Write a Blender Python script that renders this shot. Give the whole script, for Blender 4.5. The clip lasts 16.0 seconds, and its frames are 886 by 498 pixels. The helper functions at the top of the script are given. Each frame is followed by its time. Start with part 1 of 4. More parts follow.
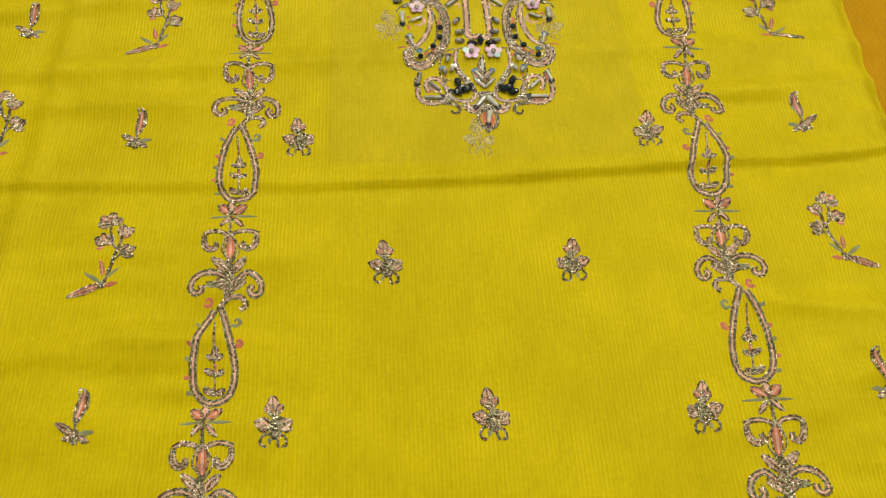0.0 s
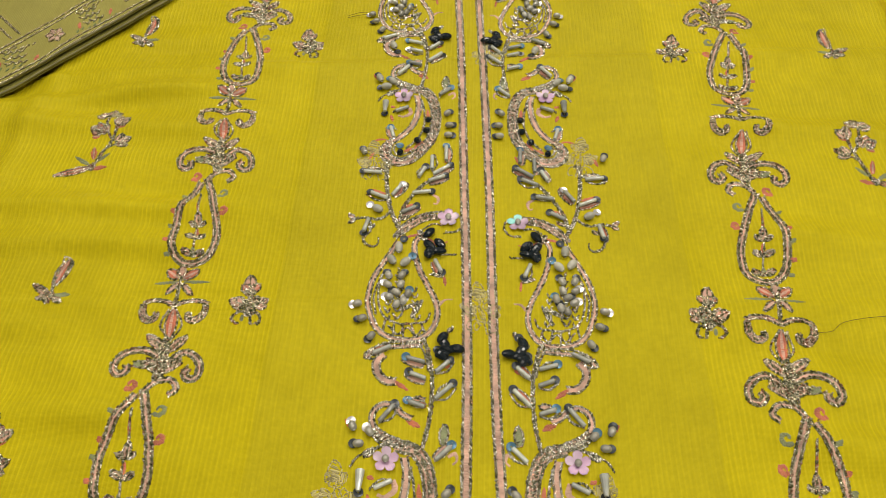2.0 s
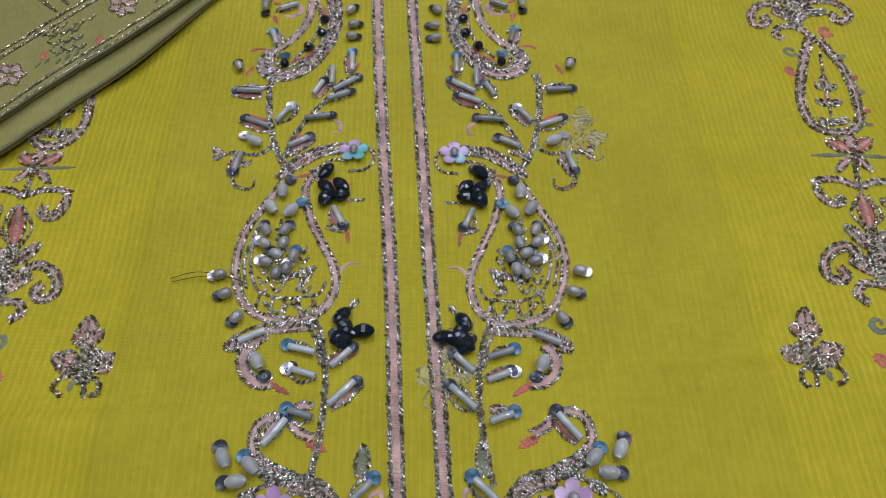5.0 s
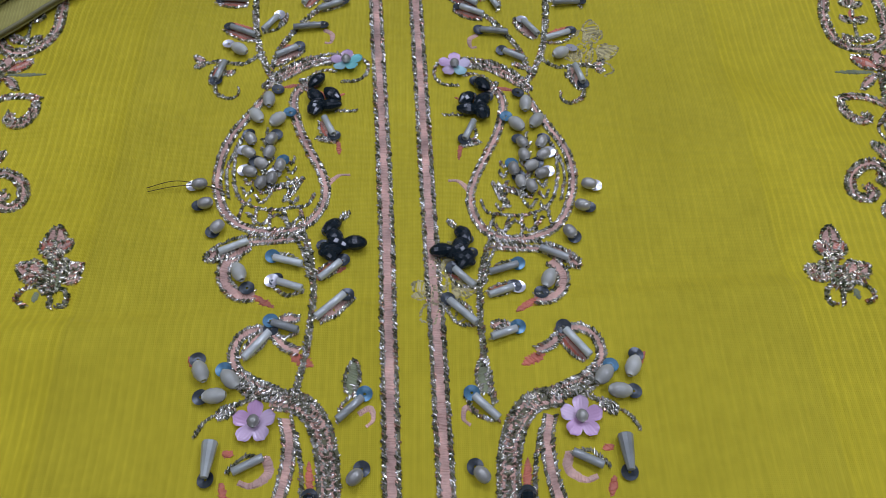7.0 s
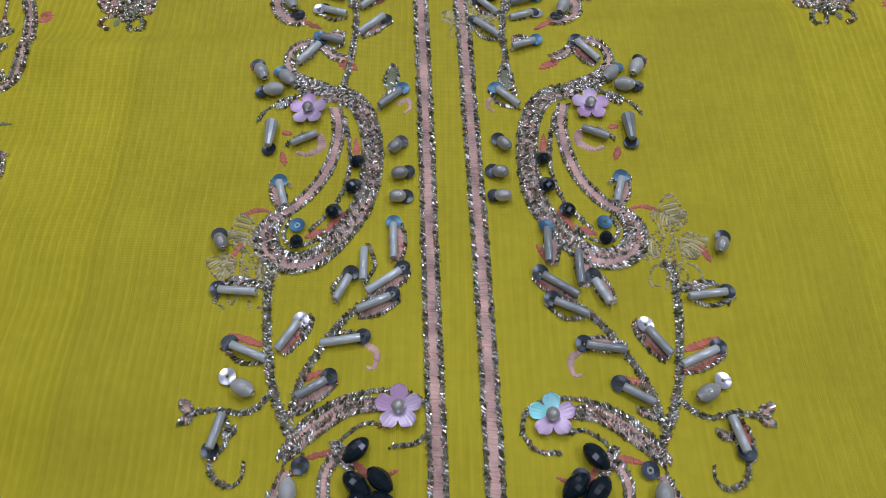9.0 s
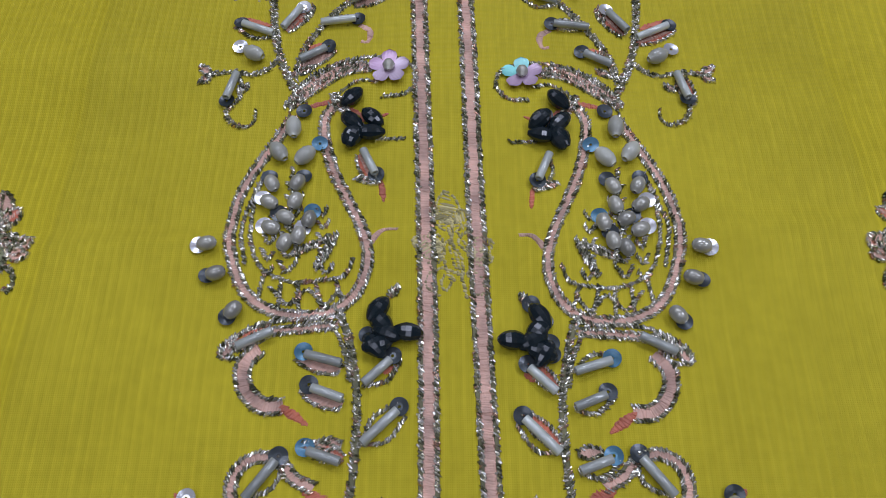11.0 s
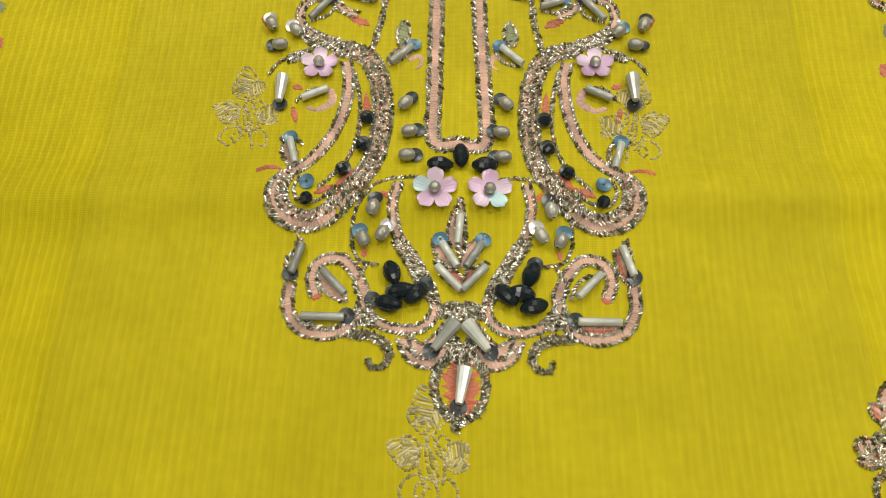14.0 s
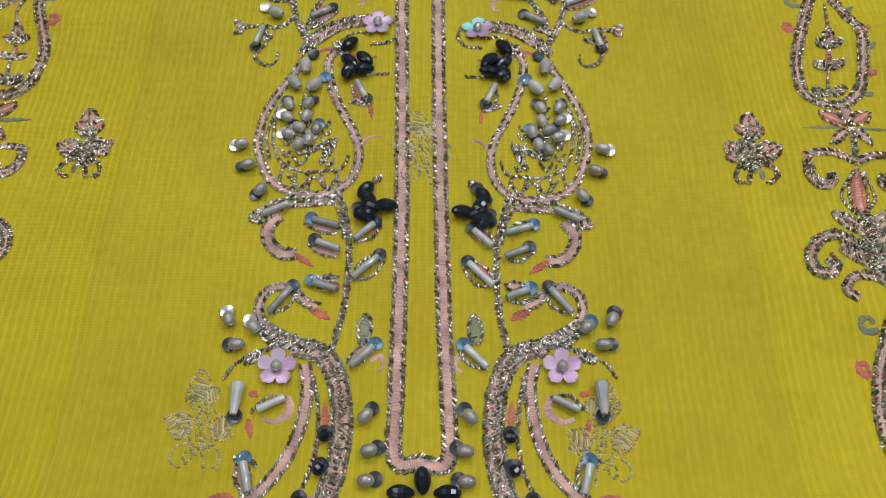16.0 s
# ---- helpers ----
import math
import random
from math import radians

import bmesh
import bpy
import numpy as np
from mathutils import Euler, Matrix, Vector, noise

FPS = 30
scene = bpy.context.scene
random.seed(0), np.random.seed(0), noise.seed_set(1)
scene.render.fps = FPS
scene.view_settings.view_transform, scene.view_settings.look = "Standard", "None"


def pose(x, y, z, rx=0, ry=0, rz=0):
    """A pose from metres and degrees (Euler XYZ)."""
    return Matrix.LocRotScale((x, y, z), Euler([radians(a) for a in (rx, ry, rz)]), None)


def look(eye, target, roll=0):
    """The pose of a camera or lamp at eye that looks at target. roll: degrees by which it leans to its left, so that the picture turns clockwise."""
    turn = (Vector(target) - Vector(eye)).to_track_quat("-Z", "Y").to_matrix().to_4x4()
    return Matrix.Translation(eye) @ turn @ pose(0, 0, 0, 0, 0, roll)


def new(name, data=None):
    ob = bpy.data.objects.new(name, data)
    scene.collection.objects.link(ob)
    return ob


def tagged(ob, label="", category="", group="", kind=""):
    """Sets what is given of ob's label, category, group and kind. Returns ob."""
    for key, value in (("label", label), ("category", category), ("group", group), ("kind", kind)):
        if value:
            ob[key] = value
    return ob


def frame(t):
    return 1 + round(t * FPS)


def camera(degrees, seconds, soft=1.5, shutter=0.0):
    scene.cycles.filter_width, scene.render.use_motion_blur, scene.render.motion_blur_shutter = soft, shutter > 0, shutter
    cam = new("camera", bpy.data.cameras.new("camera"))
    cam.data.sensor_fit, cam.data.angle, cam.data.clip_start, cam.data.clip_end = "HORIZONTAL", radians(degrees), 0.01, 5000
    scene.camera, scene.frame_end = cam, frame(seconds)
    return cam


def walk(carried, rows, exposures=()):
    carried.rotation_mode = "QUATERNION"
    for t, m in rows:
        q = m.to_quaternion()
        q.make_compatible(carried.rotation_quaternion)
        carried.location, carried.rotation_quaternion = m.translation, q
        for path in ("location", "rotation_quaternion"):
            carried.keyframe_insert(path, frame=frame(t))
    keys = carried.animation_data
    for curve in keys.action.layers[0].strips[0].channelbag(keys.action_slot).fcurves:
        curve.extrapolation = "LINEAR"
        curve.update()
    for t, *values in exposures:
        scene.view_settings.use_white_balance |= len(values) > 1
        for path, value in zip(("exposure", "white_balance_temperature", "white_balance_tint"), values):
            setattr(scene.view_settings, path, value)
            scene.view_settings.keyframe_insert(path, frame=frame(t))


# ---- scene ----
cam = camera(60.4, 16.0, soft=0.75)
PATH = [
    (0, (-0.045, -0.335, 0.346), (0.045, 0.558, -1.442), 3.1),
    (0.5, (-0.028, -0.248, 0.34), (0.042, 0.735, -1.401), 1.7),
    (1, (-0.012, -0.188, 0.315), (0.004, 0.896, -1.365), 0.2),
    (1.5, (-0.009, -0.133, 0.285), (-0.049, 1.018, -1.35), -1.1),
    (2, (-0.007, -0.098, 0.272), (-0.067, 1.064, -1.355), -1.4),
    (2.5, (-0.001, -0.058, 0.268), (-0.074, 1.067, -1.384), -1.5),
    (3, (-0.007, -0.007, 0.258), (-0.095, 1.022, -1.455), -2.2),
    (3.5, (-0.012, 0.052, 0.26), (-0.096, 0.968, -1.515), -3.4),
    (4, (-0.002, 0.08, 0.234), (-0.017, 1.059, -1.51), -1.4),
    (4.2, (-0.001, 0.101, 0.217), (0.025, 1.118, -1.505), 0.1),
    (6.3, (0.002, 0.153, 0.174), (0.027, 1.287, -1.473), 0.3),
    (6.5, (0.005, 0.148, 0.171), (0.011, 1.266, -1.488), -0.3),
    (7, (-0.002, 0.133, 0.163), (0.043, 1.204, -1.526), 1.5),
    (7.5, (-0.007, 0.119, 0.159), (0.027, 1.153, -1.553), 1.1),
    (8, (-0.006, 0.105, 0.158), (0.008, 1.091, -1.583), 0.2),
    (8.2, (-0.006, 0.099, 0.158), (0.004, 1.07, -1.59), 0.0),
    (10.3, (-0.002, 0.017, 0.14), (-0.046, 1.057, -1.567), -3.0),
    (10.5, (-0.005, 0.016, 0.142), (-0.037, 0.926, -1.638), -2.6),
    (11, (-0.001, -0.006, 0.143), (-0.022, 0.886, -1.647), -1.8),
    (11.5, (0.002, -0.022, 0.138), (-0.024, 0.841, -1.666), -1.8),
    (11.9, (0.001, -0.04, 0.142), (-0.018, 0.814, -1.667), -1.1),
    (12, (0.001, -0.045, 0.141), (-0.028, 0.794, -1.675), -1.8),
    (12.5, (-0.001, -0.063, 0.146), (-0.019, 0.725, -1.692), -1.3),
    (13, (0.004, -0.088, 0.153), (-0.025, 0.708, -1.681), -1.8),
    (13.5, (0.003, -0.116, 0.157), (-0.017, 0.671, -1.682), -0.9),
    (14, (0.001, -0.121, 0.159), (-0.039, 0.69, -1.669), -1.9),
    (14.5, (0.003, -0.117, 0.156), (-0.056, 0.734, -1.653), -3.0),
    (15, (0.008, -0.113, 0.144), (-0.039, 0.787, -1.641), -2.2),
    (15.5, (0.008, -0.086, 0.15), (-0.054, 0.785, -1.649), -3.6),
    (16, (0.008, -0.06, 0.18), (-0.015, 0.864, -1.594), -1.2),
]
EXPOSURES = [
    (0, -0.42, 7500, 10), (1.0, -0.56, 7200, 11), (2.0, -0.55, 6900, 12), (2.6, -0.74, 6450, 15), (3.0, -0.84, 6050, 17), (3.2, -0.87, 5850, 19), (3.5, -0.97, 5400, 22), (4.2, -1.10, 5100, 23), (6.3, -1.02, 5100, 23), (7, -1.12, 5000, 23),
    (11, -1.02, 5150, 22), (12.5, -0.84, 5500, 18), (13.1, -0.82, 5800, 14), (13.5, -0.46, 6650, 9), (15, -0.43, 6700, 10), (15.5, -0.55, 6300, 14), (16, -0.79, 5600, 20),
]
walk(cam, [(t, look(eye, target, roll)) for t, eye, target, roll in PATH], EXPOSURES)

# ---- light: a shop interior with white ceiling panels ----
world = bpy.data.worlds.new("room_light")
scene.world = world
world.use_nodes = True
world.node_tree.nodes["Background"].inputs[0].default_value = (0.9, 0.92, 1.0, 1)
world.node_tree.nodes["Background"].inputs[1].default_value = 0.12


def ceiling_panel_light(x, y, w, h, power, colour):
    lamp = bpy.data.lights.new("panel_light", "AREA")
    lamp.shape, lamp.size, lamp.size_y, lamp.energy, lamp.color = "RECTANGLE", w, h, power, colour
    ob = new("panel_light", lamp)
    ob.matrix_world = pose(x, y, 2.02)
    return ob


for px, py, watts in ((-0.45, 1.3, 20), (0.65, 1.4, 15), (-1.4, 0.6, 7), (1.3, 0.4, 26), (-0.3, -0.2, 9), (0.7, -0.9, 7), (-1.2, -1.2, 6), (0.1, 2.4, 9)):
    ceiling_panel_light(px, py, 0.6, 0.6, watts, (1.0, 0.96, 0.88))


# ---- materials ----
def material(name, colour, rough=0.5, metal=0.0, vary=0.0, island=0.0, grain=0.0, grain_scale=2000.0, coat=0.0, sheen=0.0, spec=0.5):
    """A surface with blotches of size vary, a tone for every stitch (island), and a fine grain in the relief."""
    mat = bpy.data.materials.new(name)
    mat.use_nodes = True
    nt = mat.node_tree
    bsdf = nt.nodes["Principled BSDF"]
    bsdf.inputs["Roughness"].default_value = rough
    bsdf.inputs["Metallic"].default_value = metal
    bsdf.inputs["Coat Weight"].default_value = coat
    bsdf.inputs["Sheen Weight"].default_value = sheen
    bsdf.inputs["Specular IOR Level"].default_value = spec
    coords = nt.nodes.new("ShaderNodeTexCoord")
    col = nt.nodes.new("ShaderNodeRGB")
    col.outputs[0].default_value = (*colour, 1)
    last = col.outputs[0]
    if vary:
        n = nt.nodes.new("ShaderNodeTexNoise")
        n.inputs["Scale"].default_value, n.inputs["Detail"].default_value = 160.0, 4.0
        nt.links.new(coords.outputs["Object"], n.inputs["Vector"])
        hsv = nt.nodes.new("ShaderNodeHueSaturation")
        m = nt.nodes.new("ShaderNodeMapRange")
        m.inputs["From Min"].default_value, m.inputs["From Max"].default_value = 0.3, 0.7
        m.inputs["To Min"].default_value, m.inputs["To Max"].default_value = 1 - vary, 1 + vary
        nt.links.new(n.outputs["Fac"], m.inputs["Value"])
        nt.links.new(m.outputs[0], hsv.inputs["Value"])
        nt.links.new(last, hsv.inputs["Color"])
        last = hsv.outputs[0]
    if island:
        g = nt.nodes.new("ShaderNodeNewGeometry")
        hsv = nt.nodes.new("ShaderNodeHueSaturation")
        m = nt.nodes.new("ShaderNodeMapRange")
        m.inputs["To Min"].default_value, m.inputs["To Max"].default_value = 1 - island, 1 + island
        nt.links.new(g.outputs["Random Per Island"], m.inputs["Value"])
        nt.links.new(m.outputs[0], hsv.inputs["Value"])
        nt.links.new(last, hsv.inputs["Color"])
        last = hsv.outputs[0]
    nt.links.new(last, bsdf.inputs["Base Color"])
    if grain:
        n = nt.nodes.new("ShaderNodeTexNoise")
        n.inputs["Scale"].default_value, n.inputs["Detail"].default_value = grain_scale, 3.0
        nt.links.new(coords.outputs["Object"], n.inputs["Vector"])
        b = nt.nodes.new("ShaderNodeBump")
        b.inputs["Strength"].default_value, b.inputs["Distance"].default_value = grain, 0.0002
        nt.links.new(n.outputs["Fac"], b.inputs["Height"])
        nt.links.new(b.outputs[0], bsdf.inputs["Normal"])
    return mat


SILVER = material("silver_zari_thread", (0.80, 0.77, 0.70), 0.23, 0.85)


def tones_of_stitches(mat, stops):
    """Every stitch takes one of the tones of its twisted thread."""
    nt = mat.node_tree
    g, ramp = nt.nodes.new("ShaderNodeNewGeometry"), nt.nodes.new("ShaderNodeValToRGB")
    ramp.color_ramp.interpolation = "CONSTANT"
    for i, (place, colour) in enumerate(stops):
        e = ramp.color_ramp.elements[i] if i < 2 else ramp.color_ramp.elements.new(place)
        e.position, e.color = place, (*colour, 1)
    nt.links.new(g.outputs["Random Per Island"], ramp.inputs[0])
    nt.links.new(ramp.outputs[0], nt.nodes["Principled BSDF"].inputs["Base Color"])


tones_of_stitches(SILVER, [(0.0, (0.24, 0.25, 0.17)), (0.15, (0.50, 0.50, 0.40)), (0.32, (0.86, 0.85, 0.76)), (0.56, (0.66, 0.48, 0.38)), (0.65, (0.97, 0.96, 0.91))])
ANTIQUE = material("antique_zari_thread", (0.7, 0.66, 0.5), 0.22, 0.8)
tones_of_stitches(ANTIQUE, [(0.0, (0.18, 0.20, 0.11)), (0.16, (0.36, 0.38, 0.23)), (0.32, (0.78, 0.75, 0.60)), (0.54, (0.52, 0.31, 0.22)), (0.66, (0.96, 0.93, 0.83))])
# dark olive strip under metal stitches: painted shade for the gaps between them
GAP_SHADE = material("zari_gap_shade", (0.15, 0.145, 0.07), 0.5, 0.2, vary=0.45)
PINK = material("pink_satin_thread", (0.66, 0.42, 0.32), 0.42, 0.0, vary=0.42, island=0.0, grain=0.9, grain_scale=1300.0, sheen=0.2)
CORAL = material("coral_satin_thread", (0.58, 0.17, 0.09), 0.45, 0.0, vary=0.35, island=0.0, grain=0.9, grain_scale=1300.0, sheen=0.2)
GREEN = material("sage_green_thread", (0.24, 0.27, 0.13), 0.45, 0.0, vary=0.3, island=0.0, grain=0.3, sheen=0.2)
GHOST = material("muted_zari_thread", (0.66, 0.60, 0.32), 0.4, 0.3, island=0.5)
veil = GHOST.node_tree
clear, blend = veil.nodes.new("ShaderNodeBsdfTransparent"), veil.nodes.new("ShaderNodeMixShader")
blend.inputs[0].default_value = 0.62
veil.links.new(clear.outputs[0], blend.inputs[1])
veil.links.new(veil.nodes["Principled BSDF"].outputs[0], blend.inputs[2])
veil.links.new(blend.outputs[0], veil.nodes["Material Output"].inputs[0])
BUGLE = material("grey_glass_tube", (0.45, 0.48, 0.44), 0.24, 0.15, vary=0.2, coat=0.4)


def tone_by_object(mat, lo, hi):
    """Every bead of its own tone."""
    nt = mat.node_tree
    bsdf = nt.nodes["Principled BSDF"]
    feed = bsdf.inputs["Base Color"].links[0].from_socket
    info, m, hsv = nt.nodes.new("ShaderNodeObjectInfo"), nt.nodes.new("ShaderNodeMapRange"), nt.nodes.new("ShaderNodeHueSaturation")
    m.inputs["To Min"].default_value, m.inputs["To Max"].default_value = lo, hi
    nt.links.new(info.outputs["Random"], m.inputs["Value"])
    nt.links.new(m.outputs[0], hsv.inputs["Value"])
    nt.links.new(feed, hsv.inputs["Color"])
    nt.links.new(hsv.outputs[0], bsdf.inputs["Base Color"])


tone_by_object(BUGLE, 0.6, 1.6)
IVORY = material("ivory_glass_bead", (0.50, 0.51, 0.43), 0.2, 0.0, vary=0.16, coat=0.5)
tone_by_object(IVORY, 0.8, 1.25)
PEARL = material("grey_pearl", (0.40, 0.40, 0.34), 0.22, 0.3, vary=0.15, coat=0.7)
tone_by_object(PEARL, 0.75, 1.35)
BLACK = material("black_cut_glass", (0.010, 0.018, 0.023), 0.16, 0.0, coat=0.12, spec=0.4)
BLACK.node_tree.nodes["Principled BSDF"].inputs["IOR"].default_value = 1.55
SEQ = {
    "dark": material("black_sequin", (0.035, 0.045, 0.05), 0.3, 0.3, vary=0.4, coat=0.2),
    "blue": material("blue_grey_sequin", (0.07, 0.17, 0.25), 0.32, 0.4, vary=0.3, coat=0.2),
    # lamp glare painted in: a white base for sequins that catch the panels
    "white": material("silver_glare_sequin", (0.86, 0.87, 0.88), 0.2, 0.6, coat=1.0),
}
DULL_ZARI = material("dull_gold_thread", (0.66, 0.60, 0.42), 0.28, 0.9, island=0.5)
DUSTY = material("dusty_pink_thread", (0.58, 0.40, 0.31), 0.5, 0.0, vary=0.2)
MOSS = material("moss_green_thread", (0.16, 0.20, 0.07), 0.5, 0.0, vary=0.2)
THREAD = {"silver": SILVER, "antique": ANTIQUE, "pink": PINK, "coral": CORAL, "green": GREEN, "ghost": GHOST, "ground": GAP_SHADE}


def iridescent():
    """Lilac film; its pale and turquoise reflections are painted on petals picked at random."""
    mat = material("lilac_iridescent_sequin", (0.62, 0.40, 0.60), 0.33, 0.3, coat=0.25)
    nt = mat.node_tree
    bsdf = nt.nodes["Principled BSDF"]
    bsdf.inputs["Thin Film Thickness"].default_value = 420.0
    bsdf.inputs["Thin Film IOR"].default_value = 1.4
    g, ramp = nt.nodes.new("ShaderNodeNewGeometry"), nt.nodes.new("ShaderNodeValToRGB")
    ramp.color_ramp.elements[0].color = (0.52, 0.31, 0.50, 1)
    ramp.color_ramp.elements[1].color = (0.30, 0.72, 0.68, 1)
    ramp.color_ramp.elements[1].position = 0.92
    more = ramp.color_ramp.elements.new(0.80)
    more.color = (0.58, 0.46, 0.58, 1)
    info, add, part_of = nt.nodes.new("ShaderNodeObjectInfo"), nt.nodes.new("ShaderNodeMath"), nt.nodes.new("ShaderNodeMath")
    part_of.operation = "FRACT"
    nt.links.new(g.outputs["Random Per Island"], add.inputs[0])
    nt.links.new(info.outputs["Random"], add.inputs[1])
    nt.links.new(add.outputs[0], part_of.inputs[0])
    nt.links.new(part_of.outputs[0], ramp.inputs[0])
    nt.links.new(ramp.outputs[0], bsdf.inputs["Base Color"])
    return mat


FLOWER = iridescent()


def cloth(name, colour, pale, rib=0.0020, rib_depth=0.5, fine=0.00042):
    """Ribbed silk organza: fine weave, stripes along the length, cloudy tone; paler where the lining lies under it."""
    mat = bpy.data.materials.new(name)
    mat.use_nodes = True
    nt = mat.node_tree
    bsdf = nt.nodes["Principled BSDF"]
    bsdf.inputs["Roughness"].default_value = 0.4
    bsdf.inputs["Sheen Weight"].default_value = 0.0
    bsdf.inputs["Specular IOR Level"].default_value = 0.45
    bsdf.inputs["Specular Tint"].default_value = (*(c ** 0.6 for c in colour), 1)
    coords = nt.nodes.new("ShaderNodeTexCoord")

    def waves(pitch, axis, distort):
        w = nt.nodes.new("ShaderNodeTexWave")
        w.wave_type, w.bands_direction, w.wave_profile = "BANDS", axis, "SIN"
        w.inputs["Scale"].default_value = 0.314159 / pitch
        w.inputs["Distortion"].default_value = distort
        w.inputs["Detail"].default_value, w.inputs["Detail Scale"].default_value = 1.0, 0.02
        nt.links.new(coords.outputs["Object"], w.inputs["Vector"])
        return w.outputs["Fac"]

    def blotch(scale, lo, hi):
        n = nt.nodes.new("ShaderNodeTexNoise")
        n.inputs["Scale"].default_value, n.inputs["Detail"].default_value = scale, 5.0
        nt.links.new(coords.outputs["Object"], n.inputs["Vector"])
        m = nt.nodes.new("ShaderNodeMapRange")
        m.inputs["From Min"].default_value, m.inputs["From Max"].default_value = 0.3, 0.7
        m.inputs["To Min"].default_value, m.inputs["To Max"].default_value = lo, hi
        nt.links.new(n.outputs["Fac"], m.inputs["Value"])
        return m.outputs[0]

    def maths(op, a, b):
        n = nt.nodes.new("ShaderNodeMath")
        n.operation = op
        for i, v in enumerate((a, b)):
            if isinstance(v, (int, float)):
                n.inputs[i].default_value = v
            else:
                nt.links.new(v, n.inputs[i])
        return n.outputs[0]

    def slubs(across, along, lo, hi):
        mp, n, m = nt.nodes.new("ShaderNodeMapping"), nt.nodes.new("ShaderNodeTexNoise"), nt.nodes.new("ShaderNodeMapRange")
        mp.inputs["Scale"].default_value = (across, along, 1)
        n.inputs["Scale"].default_value, n.inputs["Detail"].default_value = 1.0, 2.0
        m.inputs["From Min"].default_value, m.inputs["From Max"].default_value = 0.3, 0.7
        m.inputs["To Min"].default_value, m.inputs["To Max"].default_value = lo, hi
        nt.links.new(coords.outputs["Object"], mp.inputs["Vector"])
        nt.links.new(mp.outputs[0], n.inputs["Vector"])
        nt.links.new(n.outputs["Fac"], m.inputs["Value"])
        return m.outputs[0]

    ribs = maths("POWER", waves(rib, "X", 2.5), 2.2)
    weave = maths("MULTIPLY", waves(fine, "X", 0.5), waves(fine, "Y", 0.5))
    # the lining: a long pale strip beneath the front
    pos = nt.nodes.new("ShaderNodeSeparateXYZ")
    nt.links.new(coords.outputs["Object"], pos.inputs[0])
    across = maths("ABSOLUTE", maths("SUBTRACT", pos.outputs["X"], 0.001), 0)
    soft = nt.nodes.new("ShaderNodeMapRange")
    soft.interpolation_type = "SMOOTHSTEP"
    soft.inputs["From Min"].default_value, soft.inputs["From Max"].default_value = 0.0885, 0.0865
    nt.links.new(across, soft.inputs["Value"])
    low = nt.nodes.new("ShaderNodeMapRange")
    low.inputs["From Min"].default_value, low.inputs["From Max"].default_value = -0.112, -0.108
    nt.links.new(pos.outputs["Y"], low.inputs["Value"])
    lined = maths("MULTIPLY", soft.outputs[0], low.outputs[0])
    mix = nt.nodes.new("ShaderNodeMix")
    mix.data_type = "RGBA"
    mix.inputs["A"].default_value, mix.inputs["B"].default_value = (*colour, 1), (*pale, 1)
    nt.links.new(lined, mix.inputs["Factor"])
    tone = maths("MULTIPLY", maths("MULTIPLY", blotch(13, 0.92, 1.07), blotch(55, 0.95, 1.05)), blotch(420, 0.95, 1.05))
    stripe = maths("ADD", maths("MULTIPLY", maths("MULTIPLY", ribs, blotch(22, 0.25, 1.15)), maths("SUBTRACT", 0.15, maths("MULTIPLY", lined, 0.08))), 0.945)
    tone = maths("MULTIPLY", maths("MULTIPLY", tone, stripe), maths("MULTIPLY", slubs(1100, 70, 0.95, 1.05), slubs(60, 1300, 0.985, 1.015)))
    tone = maths("MULTIPLY", tone, maths("ADD", maths("MULTIPLY", weave, 0.10), 0.95))
    hsv = nt.nodes.new("ShaderNodeHueSaturation")
    nt.links.new(tone, hsv.inputs["Value"])
    nt.links.new(mix.outputs["Result"], hsv.inputs["Color"])
    nt.links.new(hsv.outputs[0], bsdf.inputs["Base Color"])
    height = maths("ADD", maths("MULTIPLY", ribs, 0.7), maths("MULTIPLY", weave, 0.3))
    b = nt.nodes.new("ShaderNodeBump")
    b.inputs["Strength"].default_value, b.inputs["Distance"].default_value = rib_depth, 0.00025
    nt.links.new(height, b.inputs["Height"])
    nt.links.new(b.outputs[0], bsdf.inputs["Normal"])
    return mat


SILK = cloth("yellow_ribbed_silk", (0.60, 0.508, 0.013), (0.57, 0.486, 0.017))
MUSTARD = cloth("mustard_cloth", (0.50, 0.27, 0.008), (0.50, 0.27, 0.008))
OLIVE = cloth("olive_silk", (0.36, 0.335, 0.085), (0.36, 0.335, 0.085), rib=0.0009, rib_depth=0.3)
PIPING = material("olive_piping", (0.20, 0.19, 0.075), 0.5, 0.0, vary=0.2, grain=0.5)
STRAY = material("dark_thread", (0.10, 0.08, 0.03), 0.6)
PAINT = material("white_ceiling_paint", (0.8, 0.79, 0.76), 0.8, vary=0.05)
WALL = material("beige_wall_paint", (0.34, 0.31, 0.27), 0.8, vary=0.1)
WOOD = material("pale_counter_wood", (0.30, 0.20, 0.11), 0.4, vary=0.2)
DIFFUSER = material("panel_frame", (0.8, 0.8, 0.8), 0.4)


# ---- building helpers ----
def mesh(name, verts, faces, mat, smooth=False):
    me = bpy.data.meshes.new(name)
    me.from_pydata(verts, [], faces)
    me.materials.append(mat)
    if smooth:
        me.polygons.foreach_set("use_smooth", [True] * len(me.polygons))
    me.update()
    return me


def box(name, x0, y0, z0, x1, y1, z1, mat):
    v = [(x, y, z) for z in (z0, z1) for y in (y0, y1) for x in (x0, x1)]
    f = [(0, 2, 3, 1), (4, 5, 7, 6), (0, 1, 5, 4), (1, 3, 7, 5), (3, 2, 6, 7), (2, 0, 4, 6)]
    return new(name, mesh(name, v, f, mat))


